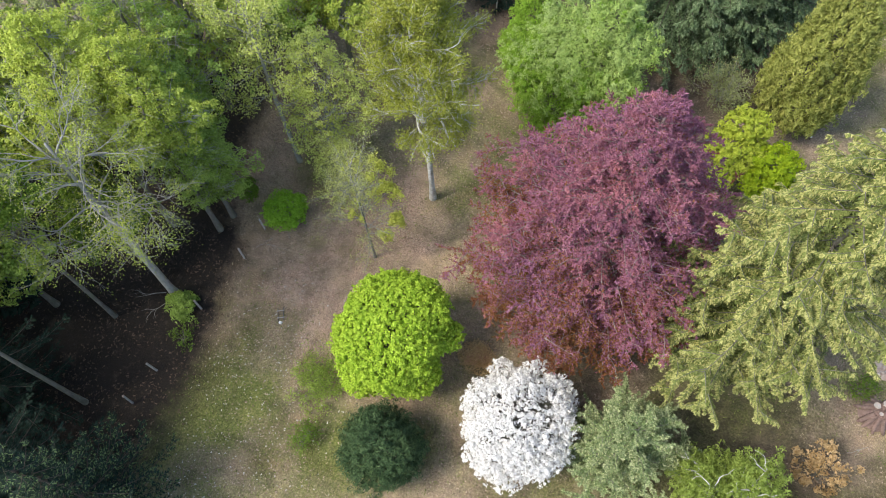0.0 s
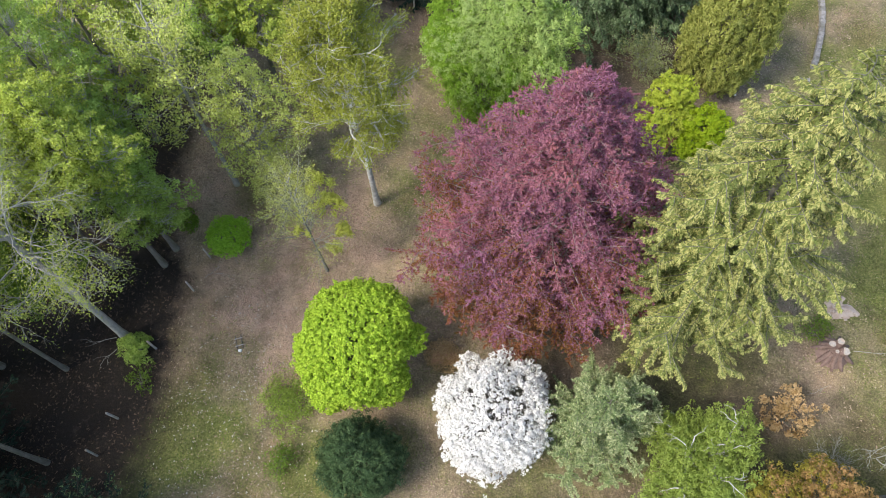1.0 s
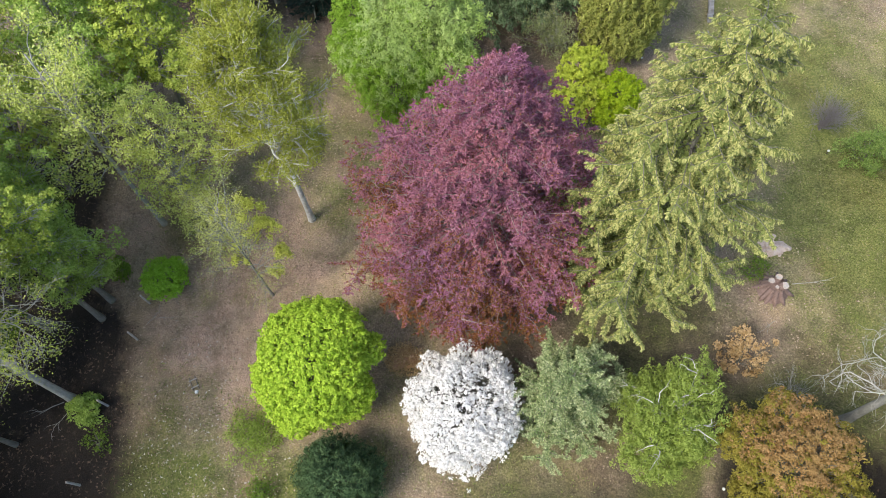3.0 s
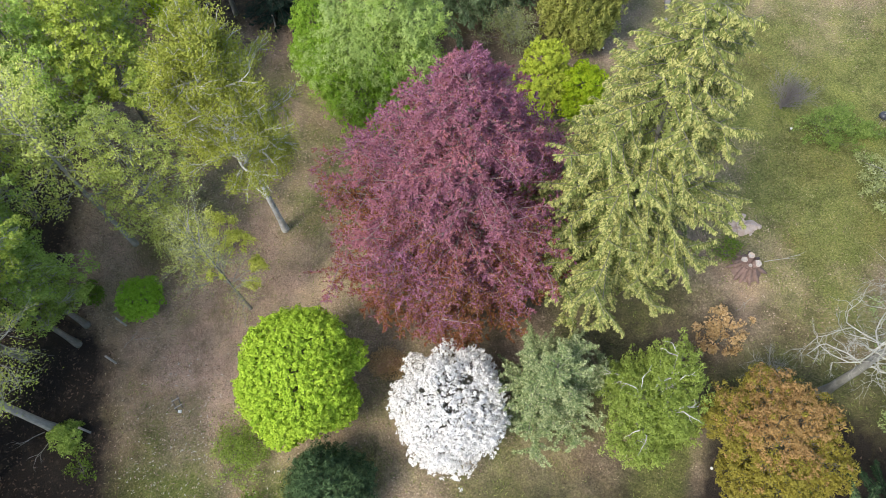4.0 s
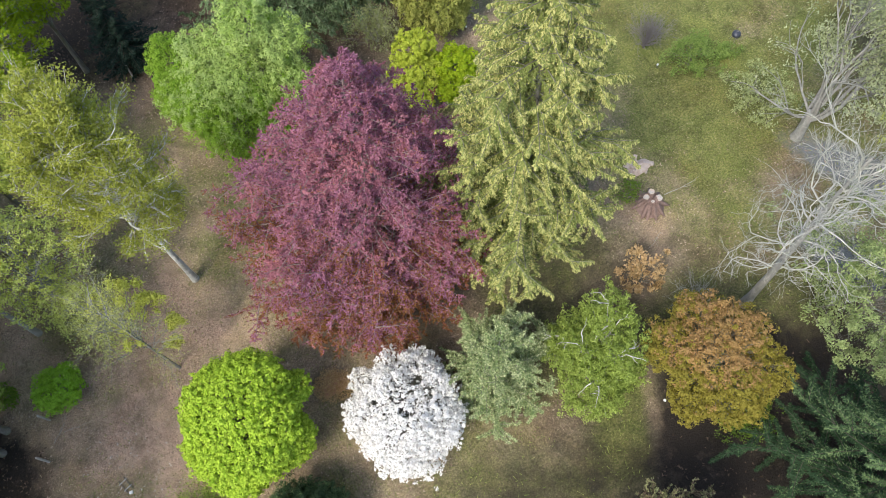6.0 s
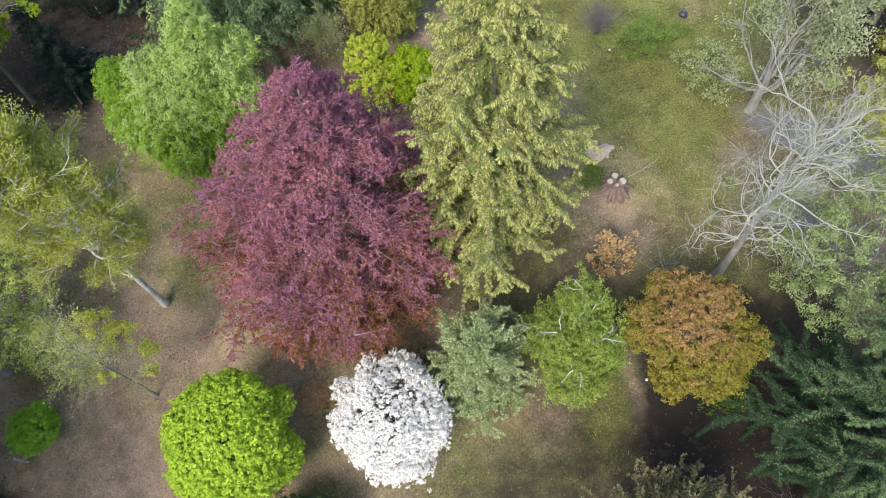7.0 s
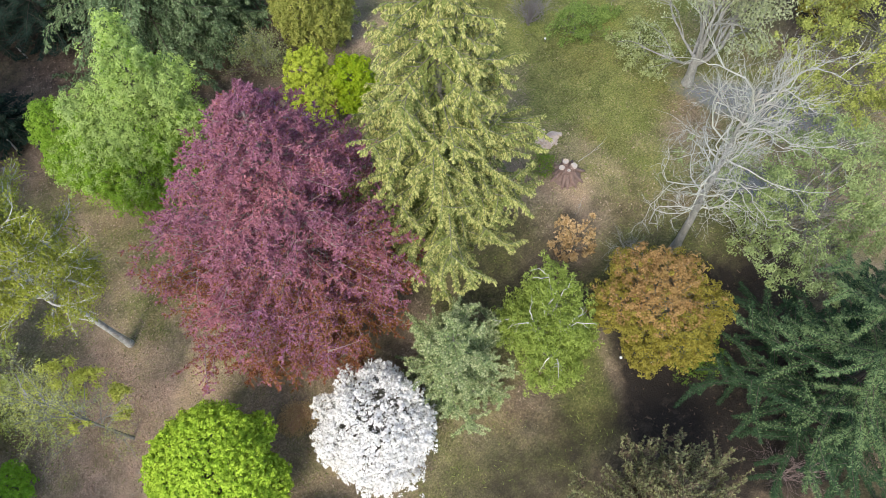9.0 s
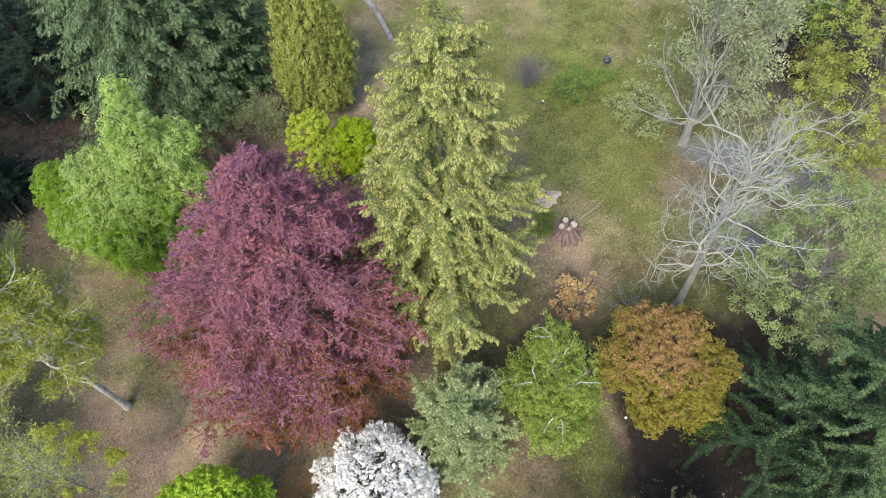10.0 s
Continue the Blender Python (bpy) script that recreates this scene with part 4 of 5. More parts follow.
# ---- trees behind the beech ----
lobed("hornbeam_tree", -3.9, 29.4, "leafy fresh green hornbeam with dense low boughs and a paler top", PALE, BARK_GREY, 31,
      [(2.2, -0.7, 11.0, 0.6, 1.5), (1.8, -1.0, 9.4, 1.15, 1.7), (2.9, -1.6, 8.0, 1.2, 1.2), (1.2, -0.6, 7.4, 1.2, 1.3), (-1.2, 0.8, 6.0, 1.15, 1.5), (0.6, -1.0, 5.4, 2.1, 1.9), (2.9, -2.6, 5.9, 1.05), (-1.9, 0.0, 3.4, 2.1, 2.2), (-0.6, -1.7, 2.5, 2.1, 2.0), (1.4, -2.6, 3.3, 1.4)],
      spacing=0.33, puff=0.24, k=22, size=0.14, wide=0.5, inner=0.5, rough=0.13, lump=0.16, trunk_r=0.24, droop=0.5,
      extra=(HORN_LOW, lambda c, r: r.random(len(c)) < np.clip(1.5 - c[:, 2] / 4.6 + 0.15 * np.sin(c[:, 0] * 1.7), 0.03, 0.95), "shaded_foliage", "bright green lower leaves"))
lobed("hornbeam_tree", -7.5, 32.2, "narrow bright green young hornbeam", HORN_LOW, BARK_GREY, 32, [(0.0, 0.8, 3.3, 1.25, 1.9), (-0.2, -0.7, 2.3, 1.35, 1.8), (0.5, 0.0, 2.0, 1.3, 1.6)],
      spacing=0.3, puff=0.2, k=20, size=0.13, wide=0.5, rough=0.09, lump=0.1, trunk_r=0.1, droop=0.5)
lobed("golden_maple_tree", 6.1, 27.4, "small maple with acid yellow-green leaves in separate clumps", GOLD, BARK_GREY, 33, [(0.0, 0.4, 4.4, 0.9, 0.7), (-0.45, -0.4, 3.2, 1.05, 0.8), (0.55, -0.5, 3.0, 0.8, 0.7), (0.75, 0.5, 3.9, 0.55, 0.5), (-0.2, -1.2, 2.2, 0.8, 0.7)],
      spacing=0.32, puff=0.22, k=22, size=0.16, wide=0.7, inner=0.2, rough=0.12, lump=0.2, trunk_r=0.09, under=0.2)
lobed("golden_maple_tree", 8.3, 26.4, "small maple with acid green leaves", ACID, BARK_GREY, 34, [(0.0, 0.3, 3.0, 1.1, 0.9), (-0.5, -0.6, 2.2, 0.9, 0.8), (0.6, -0.4, 2.2, 0.8, 0.7)],
      spacing=0.32, puff=0.22, k=22, size=0.16, wide=0.7, inner=0.3, rough=0.1, lump=0.16, trunk_r=0.08)
CYPRESS_LOBES = [(0.0, 0.0, 4.6, 2.1, 4.4), (0.3, 0.1, 7.2, 1.6, 3.0)] + [(1.45 * math.cos(i * 2.4), 1.45 * math.sin(i * 2.4), 2.2 + 0.55 * (i % 8), 0.95, 1.9) for i in range(14)]
lobed("cypress_tree", 9.0, 32.4, "dense olive-yellow cypress with upright flame-like sprays", OLIVE, BARK_GREY, 35, CYPRESS_LOBES, spacing=0.34, puff=0.2, k=20, size=0.22, wide=0.35, up=0.5, inner=0.4, rough=0.08, lump=0.12, stand=1.1, flat=1.7, trunk_r=0.2)
for i, (cx, cy, ch, cr) in enumerate([(0.4, 38.0, 18.0, 5.8), (3.4, 37.4, 14.0, 3.6), (6.0, 40.0, 16.0, 4.6), (-0.8, 46.0, 17.0, 5.2)]):
    conifer("fir_tree", cx, cy, ch, cr, 0.6, "blue-green fir with broad layered drooping boughs", BLUE_FIR, BARK_DARK, 40 + i, levels=26, around=9,
            prof=lambda u: (1 - u) ** 0.6, droop=0.4, tip=0.22, hang=0.45, step=0.24, twig=0.7, fan=7, shoot=0.18, width=0.08, fuzz=0.3, puff=0.25, newness=0.5, subs=1, bough_r=0.006, group="blue-green firs", young=BLUE_FIR_NEW, young_label="paler grey-green shoots")
for i, (cx, cy, ch, cr) in enumerate([(-10.6, 37.3, 7.5, 2.4), (-5.4, 43.6, 12.0, 3.6), (-9.5, 46.5, 13.0, 3.6), (-6.4, 50.5, 14.0, 4.0), (-11.5, 52.0, 14.0, 4.0)]):
    conifer("dark_spruce_tree", cx, cy, ch, cr, 0.2, "young spruce with dark blue-green needles", DARK_FIR, BARK_DARK, 46 + i, levels=20, around=8,
            prof=spire, droop=0.25, tip=0.2, hang=0.12, step=0.14, twig=0.45, fan=6, shoot=0.13, width=0.045, subs=1, group="dark young spruces")

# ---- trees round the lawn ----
# pale sprays increase with height, so light on the upper boughs is in the colour
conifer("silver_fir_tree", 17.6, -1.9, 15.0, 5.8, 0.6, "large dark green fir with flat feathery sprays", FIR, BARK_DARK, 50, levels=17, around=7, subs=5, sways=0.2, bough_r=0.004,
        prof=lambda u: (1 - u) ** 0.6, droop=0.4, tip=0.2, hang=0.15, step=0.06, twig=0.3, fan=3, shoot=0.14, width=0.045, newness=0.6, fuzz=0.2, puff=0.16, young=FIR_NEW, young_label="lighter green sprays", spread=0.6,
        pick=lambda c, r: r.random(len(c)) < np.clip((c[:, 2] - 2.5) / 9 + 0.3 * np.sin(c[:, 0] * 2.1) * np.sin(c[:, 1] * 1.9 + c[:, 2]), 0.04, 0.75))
conifer("bronze_spruce_tree", 7.5, -1.9, 8.2, 3.9, 0.4, "spruce with bronze-brown young shoots on upright tips", BRONZE, BARK_DARK, 55, levels=17, around=10, subs=3, bough_r=0.005, spread=0.6,
        prof=lambda u: (1 - u) ** 0.6, droop=-0.25, tip=0.1, rise=0.25, hang=-0.55, step=0.1, twig=0.36, fan=4, shoot=0.13, width=0.05, fuzz=0.3, puff=0.22, young=OLIVE_NEW, young_label="olive and grey-green upright shoots")
# spruces after the first are added to deepen the corner's shade
for i, (cx, cy, ch, cr) in enumerate([(-18.2, -1.4, 11.0, 3.4), (-22.6, -2.2, 15.0, 4.0), (-26.4, 1.4, 17.0, 4.2), (-25.8, -5.2, 17.0, 4.2)]):
    conifer("dark_spruce_tree", cx, cy, ch, cr, 0.3, "spruce with dark needles and pale shoot tips", DARK_FIR, BARK_DARK, 56 + 20 * i, levels=22, around=8,
            prof=spire, droop=0.2, tip=0.25, hang=0.03, step=0.26, twig=0.65, fan=7, shoot=0.15, width=0.05, group="dark spruces at the edge of the wood", young=FIR_NEW if i == 0 else None, young_label="pale silvery shoot tips", newness=0.3)
# unseen spruces, added only to block sun and sky from the wood's edge
for i, (cx, cy, ch) in enumerate([(-30.5, -3.5, 18.0), (-33.5, 3.5, 19.0), (-31.0, -10.0, 18.0), (-26.5, -11.0, 17.0), (-36.0, 10.0, 19.0), (-37.0, -4.0, 20.0), (-21.5, -9.5, 15.0), (-30.5, 4.5, 18.0)]):
    conifer("dark_spruce_tree", cx, cy, ch, 4.4, 0.3, "tall spruce with dark needles inside the wood", DARK_FIR, BARK_DARK, 156 + i, levels=13, around=7,
            prof=spire, droop=0.2, tip=0.25, hang=0.1, step=0.36, twig=0.9, fan=3, shoot=0.45, width=0.24, group="dark spruces at the edge of the wood")
K_STEMS = [(1.0 + 0.1 * i, (math.cos(a) * w, math.sin(a) * w, 1.0), 4.8, 0.14, 4, 0.34, 0.1, 0.62) for i, (a, w) in enumerate([(0.2, 0.2), (1.5, 0.3), (2.6, 0.32), (3.6, 0.3), (4.6, 0.25), (5.5, 0.35)])]
K_STEMS += [(1.8, (-0.9, 0.5, 0.35), 2.8, 0.09, 2, 0.6, 0.0, 0.7), (2.0, (0.3, 0.9, 0.4), 2.8, 0.09, 2, 0.6, 0.0, 0.7)]
grown_tree("grey_willow_tree", 25.8, 16.4, "grey many-stemmed willow with thin silvery spring leaves", BARK_MID, 57, (2.4, 0.3, (0, 0), 0.8), K_STEMS, WILLOW, per=20, clump_r=0.5, size=0.15, slim=0.55)
broadleaf("ash_tree", 22.2, 5.6, 10.5, 1.6, 4.3, egg, "loose light green tree with fresh spring leaves", ASH, BARK_GREY, 58,
          clumps=700, per=48, clump_r=0.34, size=0.115, slim=0.65, limbs=30, shell=0.5, lump=0.36, ragged=0.1, trunk_r=0.22, limb_r=0.035)
broadleaf("ash_tree", 30.6, 9.8, 14.0, 2.5, 4.4, egg, "tall yellow-green tree with fresh spring leaves", ASH_B, BARK_GREY, 59,
          clumps=700, per=48, clump_r=0.36, size=0.12, slim=0.65, limbs=30, shell=0.5, lump=0.36, ragged=0.1, trunk_r=0.25, limb_r=0.04)
# dark leaf colour stands in for the shade inside this tree
broadleaf("ash_tree", 36.5, 18.5, 9.0, 2.5, 3.4, egg, "shaded green tree with long grey limbs", WOOD_DARK, BARK_GREY, 60,
          clumps=240, per=54, clump_r=0.45, size=0.13, slim=0.6, limbs=24, shell=0.7, lump=0.36, trunk_r=0.2, limb_mat=BARK_PALE)

# ---- the bare tree ----
brng = np.random.default_rng(62)
B_STEMS = []
for i in range(17):
    a, zz = i * 2.4 + brng.uniform(-0.4, 0.4), 4.2 + 5.6 * i / 17
    B_STEMS.append((zz, (math.cos(a), math.sin(a), 0.12 + 0.35 * i / 17), brng.uniform(1.7, 2.5), 0.045, 4, 0.7, 0.04, 0.64))
for i in range(16):
    a, zz = i * 2.4 + 0.7, 8.2 + 5.2 * i / 16
    w = 0.62 - 0.36 * i / 16
    B_STEMS.append((zz, (math.cos(a) * w, math.sin(a) * w, 1.0), brng.uniform(2.0, 2.6), 0.05, 4, 0.26, 0.1, 0.66))
grown_tree("bare_tree", 17.7, 8.25, "tall leafless tree with pale grey lichen-covered bark", BARK_LICHEN, 61, (13.8, 0.23, (0.1, 0.1), 0.22), B_STEMS, kids=(2, 4), crook=0.3, trunk_bark=BARK_MID)

# ---- the woodland at the edge ----
WOODS = [(-23.9, 13.6, 16.5, 10.0, 2.6, WOOD_A), (-21.0, 14.2, 15.5, 9.0, 2.3, WOOD_A), (-20.7, 15.3, 13.5, 2.8, 2.0, WOOD_MID), (-23.4, 17.8, 16.5, 5.0, 3.1, WOOD_MID),
         (-20.6, 25.6, 14.0, 5.0, 2.8, WOOD_B), (-17.8, 27.2, 13.5, 5.0, 2.5, WOOD_A), (-24.8, 22.6, 16.0, 5.0, 3.4, WOOD_A), (-13.8, 37.9, 13.0, 5.5, 3.0, ACID), (-16.2, 34.2, 12.5, 4.5, 3.0, ACID), (-18.5, 38.5, 13.0, 3.0, 3.2, WOOD_MID),
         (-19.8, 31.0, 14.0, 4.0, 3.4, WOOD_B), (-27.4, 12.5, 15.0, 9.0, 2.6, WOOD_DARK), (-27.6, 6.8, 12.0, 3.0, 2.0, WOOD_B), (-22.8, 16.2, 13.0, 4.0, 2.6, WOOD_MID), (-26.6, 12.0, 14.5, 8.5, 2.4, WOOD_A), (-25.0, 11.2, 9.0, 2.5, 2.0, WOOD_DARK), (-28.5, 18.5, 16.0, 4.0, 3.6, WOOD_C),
         (-24.5, 28.5, 15.0, 4.0, 3.6, WOOD_A), (-32.0, 14.5, 16.0, 3.5, 3.8, WOOD_B), (-32.5, 22.5, 16.0, 3.5, 3.8, WOOD_A), (-29.0, 25.5, 15.0, 3.0, 3.6, WOOD_B)]
for i, (cx, cy, ch, cz, cr, lm) in enumerate(WOODS):
    broadleaf("woodland_tree", cx, cy, ch, cz, cr, egg, "slender woodland tree in fresh spring leaf", lm, BARK_GREY, 70 + i, clumps=900 if i < 4 else 560, per=40 if i < 4 else 30, clump_r=0.32 if i < 4 else 0.36, size=0.1 if i < 4 else 0.145, slim=0.78,
              limbs=34, shell=0.6, lump=0.5, ragged=0.1, trunk_r=0.16, group="woodland trees", upright=0.6, limb_mat=BARK_PALE, limb_r=0.042, stem=0.95)
for hx, hy, hh, hr, hs in [(-14.6, 18.6, 5.5, 1.7, 131)]:
    broadleaf("woodland_tree", hx, hy, hh, 0.5, hr, egg, "thin hazy yellow-green young tree at the edge of the wood", HAZE, BARK_PALE, hs, clumps=300, per=24, clump_r=0.4, size=0.08, slim=0.6, limbs=40, shell=0.8,
              lump=0.3, trunk_r=0.05, limb_r=0.02, upright=0.75, group="woodland trees")
T_STEMS = [(5.5 + 0.42 * i, (math.cos(i * 2.4), math.sin(i * 2.4), 0.55), 1.3, 0.035, 3, 0.5, 0.06, 0.68) for i in range(20)]
grown_tree("woodland_tree", -18.6, 20.2, "tall thin woodland tree with a half-dead grey top", BARK_PALE, 99, (14.2, 0.15, (-0.2, 0.1), 0.25), T_STEMS, HAZE, per=9, clump_r=0.4, size=0.13, group="woodland trees")
broadleaf("woodland_tree", -16.5, 21.3, 10.5, 1.2, 2.5, egg, "thin pale green young tree beside the birch", HAZE, BARK_PALE, 100, clumps=640, per=22, clump_r=0.34, size=0.12, slim=0.65, limbs=40, shell=0.6,
          lump=0.3, trunk_r=0.08, limb_r=0.03, upright=0.75, group="woodland trees")
L_STEMS = []
for i in range(20):
    a, zz = i * 2.4 + brng.uniform(-0.4, 0.4), 7.8 + 6.2 * i / 20
    L_STEMS.append((zz, (math.cos(a), math.sin(a), 0.2 + 0.5 * i / 20), brng.uniform(1.7, 2.3), 0.055, 4, 0.55, 0.0, 0.66))
grown_tree("woodland_tree", -21.3, 9.55, "woodland tree with long pale limbs and few leaves", BARK_PALE, 95, (14.5, 0.23, (0.1, 0.1), 0.25), L_STEMS, WOOD_A, per=5, clump_r=0.4, size=0.085, kids=(3, 4), group="woodland trees")
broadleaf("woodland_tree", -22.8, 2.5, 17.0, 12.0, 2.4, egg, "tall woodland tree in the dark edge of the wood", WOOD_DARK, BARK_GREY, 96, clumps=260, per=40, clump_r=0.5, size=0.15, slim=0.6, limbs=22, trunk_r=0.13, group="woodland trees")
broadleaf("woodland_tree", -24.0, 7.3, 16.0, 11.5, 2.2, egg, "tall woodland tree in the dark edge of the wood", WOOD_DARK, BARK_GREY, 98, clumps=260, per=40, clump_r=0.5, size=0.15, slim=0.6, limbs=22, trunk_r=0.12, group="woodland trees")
Y_STEMS = [(2.0 + 0.36 * i, (math.cos(i * 2.4) * 0.7, math.sin(i * 2.4) * 0.7, 0.8), 1.25, 0.025, 3, 0.5, 0.05, 0.68) for i in range(20)]
grown_tree("young_tree", -11.55, 15.5, "thin young tree with sparse yellow-green leaf tufts", BARK_MID, 97, (9.4, 0.08, (-0.1, 0.2), 0.2), Y_STEMS, ACID_PALE, per=5, clump_r=0.35, size=0.075, limb_parts=False, tuft_leaf=TUFT,
           tufts=[(1.5, 0.65, 4.0, 0.6, 1000), (1.15, -0.05, 3.4, 0.5, 800), (0.35, 2.2, 6.5, 0.8, 1100), (0.45, 1.2, 5.9, 0.65, 800), (1.1, 1.4, 5.8, 0.55, 560), (-0.5, 0.0, 5.0, 0.55, 400), (-0.9, 1.4, 6.4, 0.6, 300)])

# ---- bushes ----
def bush(name, x, y, h, r, mat, label, seed, clumps=70, per=70, size=0.12, bark=None, clump_r=0.35, lump=0.2, slim=0.6, shell=0.9):
    return broadleaf(name, x, y, h, 0.08, r, dome, label, mat, bark or BARK_GREY, seed, clumps=clumps, per=per, clump_r=clump_r, size=size, slim=slim, limbs=10,
                     lump=lump, shell=shell, trunk_r=0.04, limb_r=0.022, category="bush", stem=0.4)


lobed("round_bush", -17.4, 16.2, "round fresh green bush on the woodland edge", FRESH, BARK_GREY, 101, [(0.0, 0.0, 1.0, 1.05, 0.9), (0.45, 0.35, 1.2, 0.65, 0.6), (-0.5, -0.2, 0.9, 0.7, 0.7)],
      spacing=0.2, puff=0.14, k=18, size=0.1, wide=0.6, rough=0.09, lump=0.12, trunk_r=0.05, limb_r=0.025, category="bush")
bush("low_bush", -11.5, 7.6, 0.6, 1.6, HAZE_GREEN, "low thin green bush in the grass", 102, 200, 22, 0.1, lump=0.3, clump_r=0.4)
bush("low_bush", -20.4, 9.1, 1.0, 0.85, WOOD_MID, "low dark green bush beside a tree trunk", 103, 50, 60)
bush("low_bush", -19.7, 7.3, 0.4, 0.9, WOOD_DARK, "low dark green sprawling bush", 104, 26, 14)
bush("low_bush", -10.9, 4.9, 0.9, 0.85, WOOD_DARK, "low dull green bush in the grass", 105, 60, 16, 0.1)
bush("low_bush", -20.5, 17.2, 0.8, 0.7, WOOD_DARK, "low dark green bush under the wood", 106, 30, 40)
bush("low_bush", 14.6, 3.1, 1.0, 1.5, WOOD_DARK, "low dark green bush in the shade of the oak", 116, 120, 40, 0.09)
bush("yellow_bush", 36.2, 15.2, 2.2, 2.0, OAK_OLIVE, "loose olive-yellow bush at the edge of the lawn", 117, 160, 50, 0.12)
bush("tan_bush", 13.15, 11.3, 2.2, 1.25, TAN, "small shrub with tan-orange leaves", 108, 42, 34, 0.16)
bush("green_bush", 22.5, 23.5, 2.0, 1.6, LAWN_BUSH, "loose green bush on the lawn", 110, 110, 40, lump=0.45)
bush("green_bush", 24.6, 23.4, 0.9, 1.0, LAWN_BUSH, "low loose green bush on the lawn", 113, 50, 40)
bush("green_bush", 25.0, 19.5, 2.0, 2.0, WOOD_C, "grey-green bush under the grey willow", 111, 100, 36)
bush("ground_ivy", 15.0, 16.3, 0.35, 0.8, WOOD_DARK, "dark green ivy patch beside the tree stump", 114, 40, 14, 0.1)
bush("ground_ivy", 15.5, 17.0, 0.3, 0.6, WOOD_DARK, "dark green ivy patch beside the stone heap", 115, 26, 14, 0.1)


def twig_bush(x, y, h, label, mat, seed, stems=14, leaf=None, per=3, spread=0.7):
    r = np.random.default_rng(seed)
    st = []
    for i in range(stems):
        a, w = i * 2.4 + r.uniform(-0.3, 0.3), spread * r.uniform(0.3, 1.2)
        st.append((0.05, (math.cos(a) * w, math.sin(a) * w, 1.0), h * 0.42 * r.uniform(0.8, 1.2), 0.02, 3, 0.42, 0.05, 0.7))
    return grown_tree("twiggy_bush", x, y, label, mat, seed, (0.3, 0.06, (0, 0), 0.7), st, leaf, per, 0.3, 0.1, category="bush", limb_parts=False)


twig_bush(4.9, 32.9, 2.8, "grey-green twiggy shrub with hardly a leaf", BARK_PALE, 121, 18, WOOD_C, 6, 0.9)
twig_bush(20.7, 25.9, 2.5, "leafless dark grey twiggy bush on the lawn", BARK_DUSK, 122, 34, None, 0, 0.55)
twig_bush(15.4, 9.6, 2.0, "leafless pale twiggy shrub under the bare tree", BARK_PALE, 123, 14, None, 0, 1.0)
twig_bush(14.2, -3.6, 2.6, "leafless reddish twiggy shrub", BARK_BEECH, 124, 12, None, 0, 0.8)

# ---- small things ----
def rough_block(w, d, h, seed, taper=0.0, jit=0.06):
    """A stone-like block with uneven corners and bevelled edges."""
    r = random.Random(seed)
    bm = bmesh.new()
    bmesh.ops.create_cube(bm, size=1.0)
    for v in bm.verts:
        k = 1 - taper * (v.co.z > 0)
        v.co = Vector((v.co.x * w * k * r.uniform(1 - jit, 1 + jit), v.co.y * d * k * r.uniform(1 - jit, 1 + jit), v.co.z * h + r.uniform(-jit, jit) * h * 0.5))
    bmesh.ops.bevel(bm, geom=list(bm.edges), offset=min(w, d, h) * 0.18, segments=1, affect="EDGES")
    return bm


def fence_post(x, y, h, tilt, turn, seed):
    t = thing("fence_post", x, y, "weathered grey wooden fence post standing in the leaf litter", "fence post", "old fence posts", z=-0.1)
    t.matrix_world = pose(x, y, -0.1, tilt, 0, turn)
    bm = rough_block(0.11, 0.1, h, seed, 0.08, 0.05)
    bmesh.ops.translate(bm, verts=bm.verts, vec=(0, 0, h / 2))
    part("post", bm, WOOD_GREY, t)
    cap = bmesh.new()
    bmesh.ops.create_cone(cap, cap_ends=True, segments=4, radius1=0.075, radius2=0.03, depth=0.05, matrix=pose(0, 0, h + 0.02, 0, 0, 45))
    part("cut_top", cap, WOOD_CUT, t, "paler sawn top")
    return t


for i, (px, py) in enumerate([(-18.75, 12.95), (-18.5, 15.1), (-19.6, 9.3), (-20.1, 5.3), (-20.4, 3.3), (-12.9, 33.0), (-11.8, 34.4), (-10.9, 36.1), (-8.0, 43.2)]):
    fence_post(px, py, 1.3 + 0.12 * math.sin(i * 2.1), 4 * math.sin(i * 1.7), i * 37, 200 + i)

# the big stump with four sawn stems and spreading roots
st = thing("tree_stump", 15.8, 15.4, "wide reddish tree stump with four pale sawn stems", "tree stump")
srng = np.random.default_rng(9)
gs = Geo()
gs.tube([(0, 0, -0.15), (0, 0, 0.1), (0.02, 0, 0.35), (0, 0, 0.6)], [1.0, 0.78, 0.58, 0.5], 14)
put("trunk", gs, STUMP_BARK, st, smooth=True)
for sx, sy, sr, sh in [(-0.28, 0.16, 0.17, 0.85), (0.1, 0.32, 0.18, 0.95), (0.36, -0.12, 0.21, 0.8), (0.0, -0.16, 0.1, 0.7)]:
    gs = Geo()
    gs.tube([(sx * 0.7, sy * 0.7, 0.2), (sx * 0.9, sy * 0.9, 0.6), (sx, sy, sh)], [sr * 1.35, sr * 1.1, sr], 12)
    stem = put("stem", gs, STUMP_BARK, st, smooth=True)
    bm = bmesh.new()
    bmesh.ops.create_cone(bm, cap_ends=True, segments=14, radius1=sr * 1.0, radius2=sr * 0.95, depth=0.03)
    for v in bm.verts:
        v.co.x *= 1 + 0.1 * math.sin(5 * math.atan2(v.co.y, v.co.x) + sx * 9)
    bmesh.ops.transform(bm, matrix=pose(sx, sy, sh + 0.012, 6 * sx, -5, 0), verts=bm.verts)
    part("cut_face", bm, WOOD_CUT, stem, "pale sawn wood")
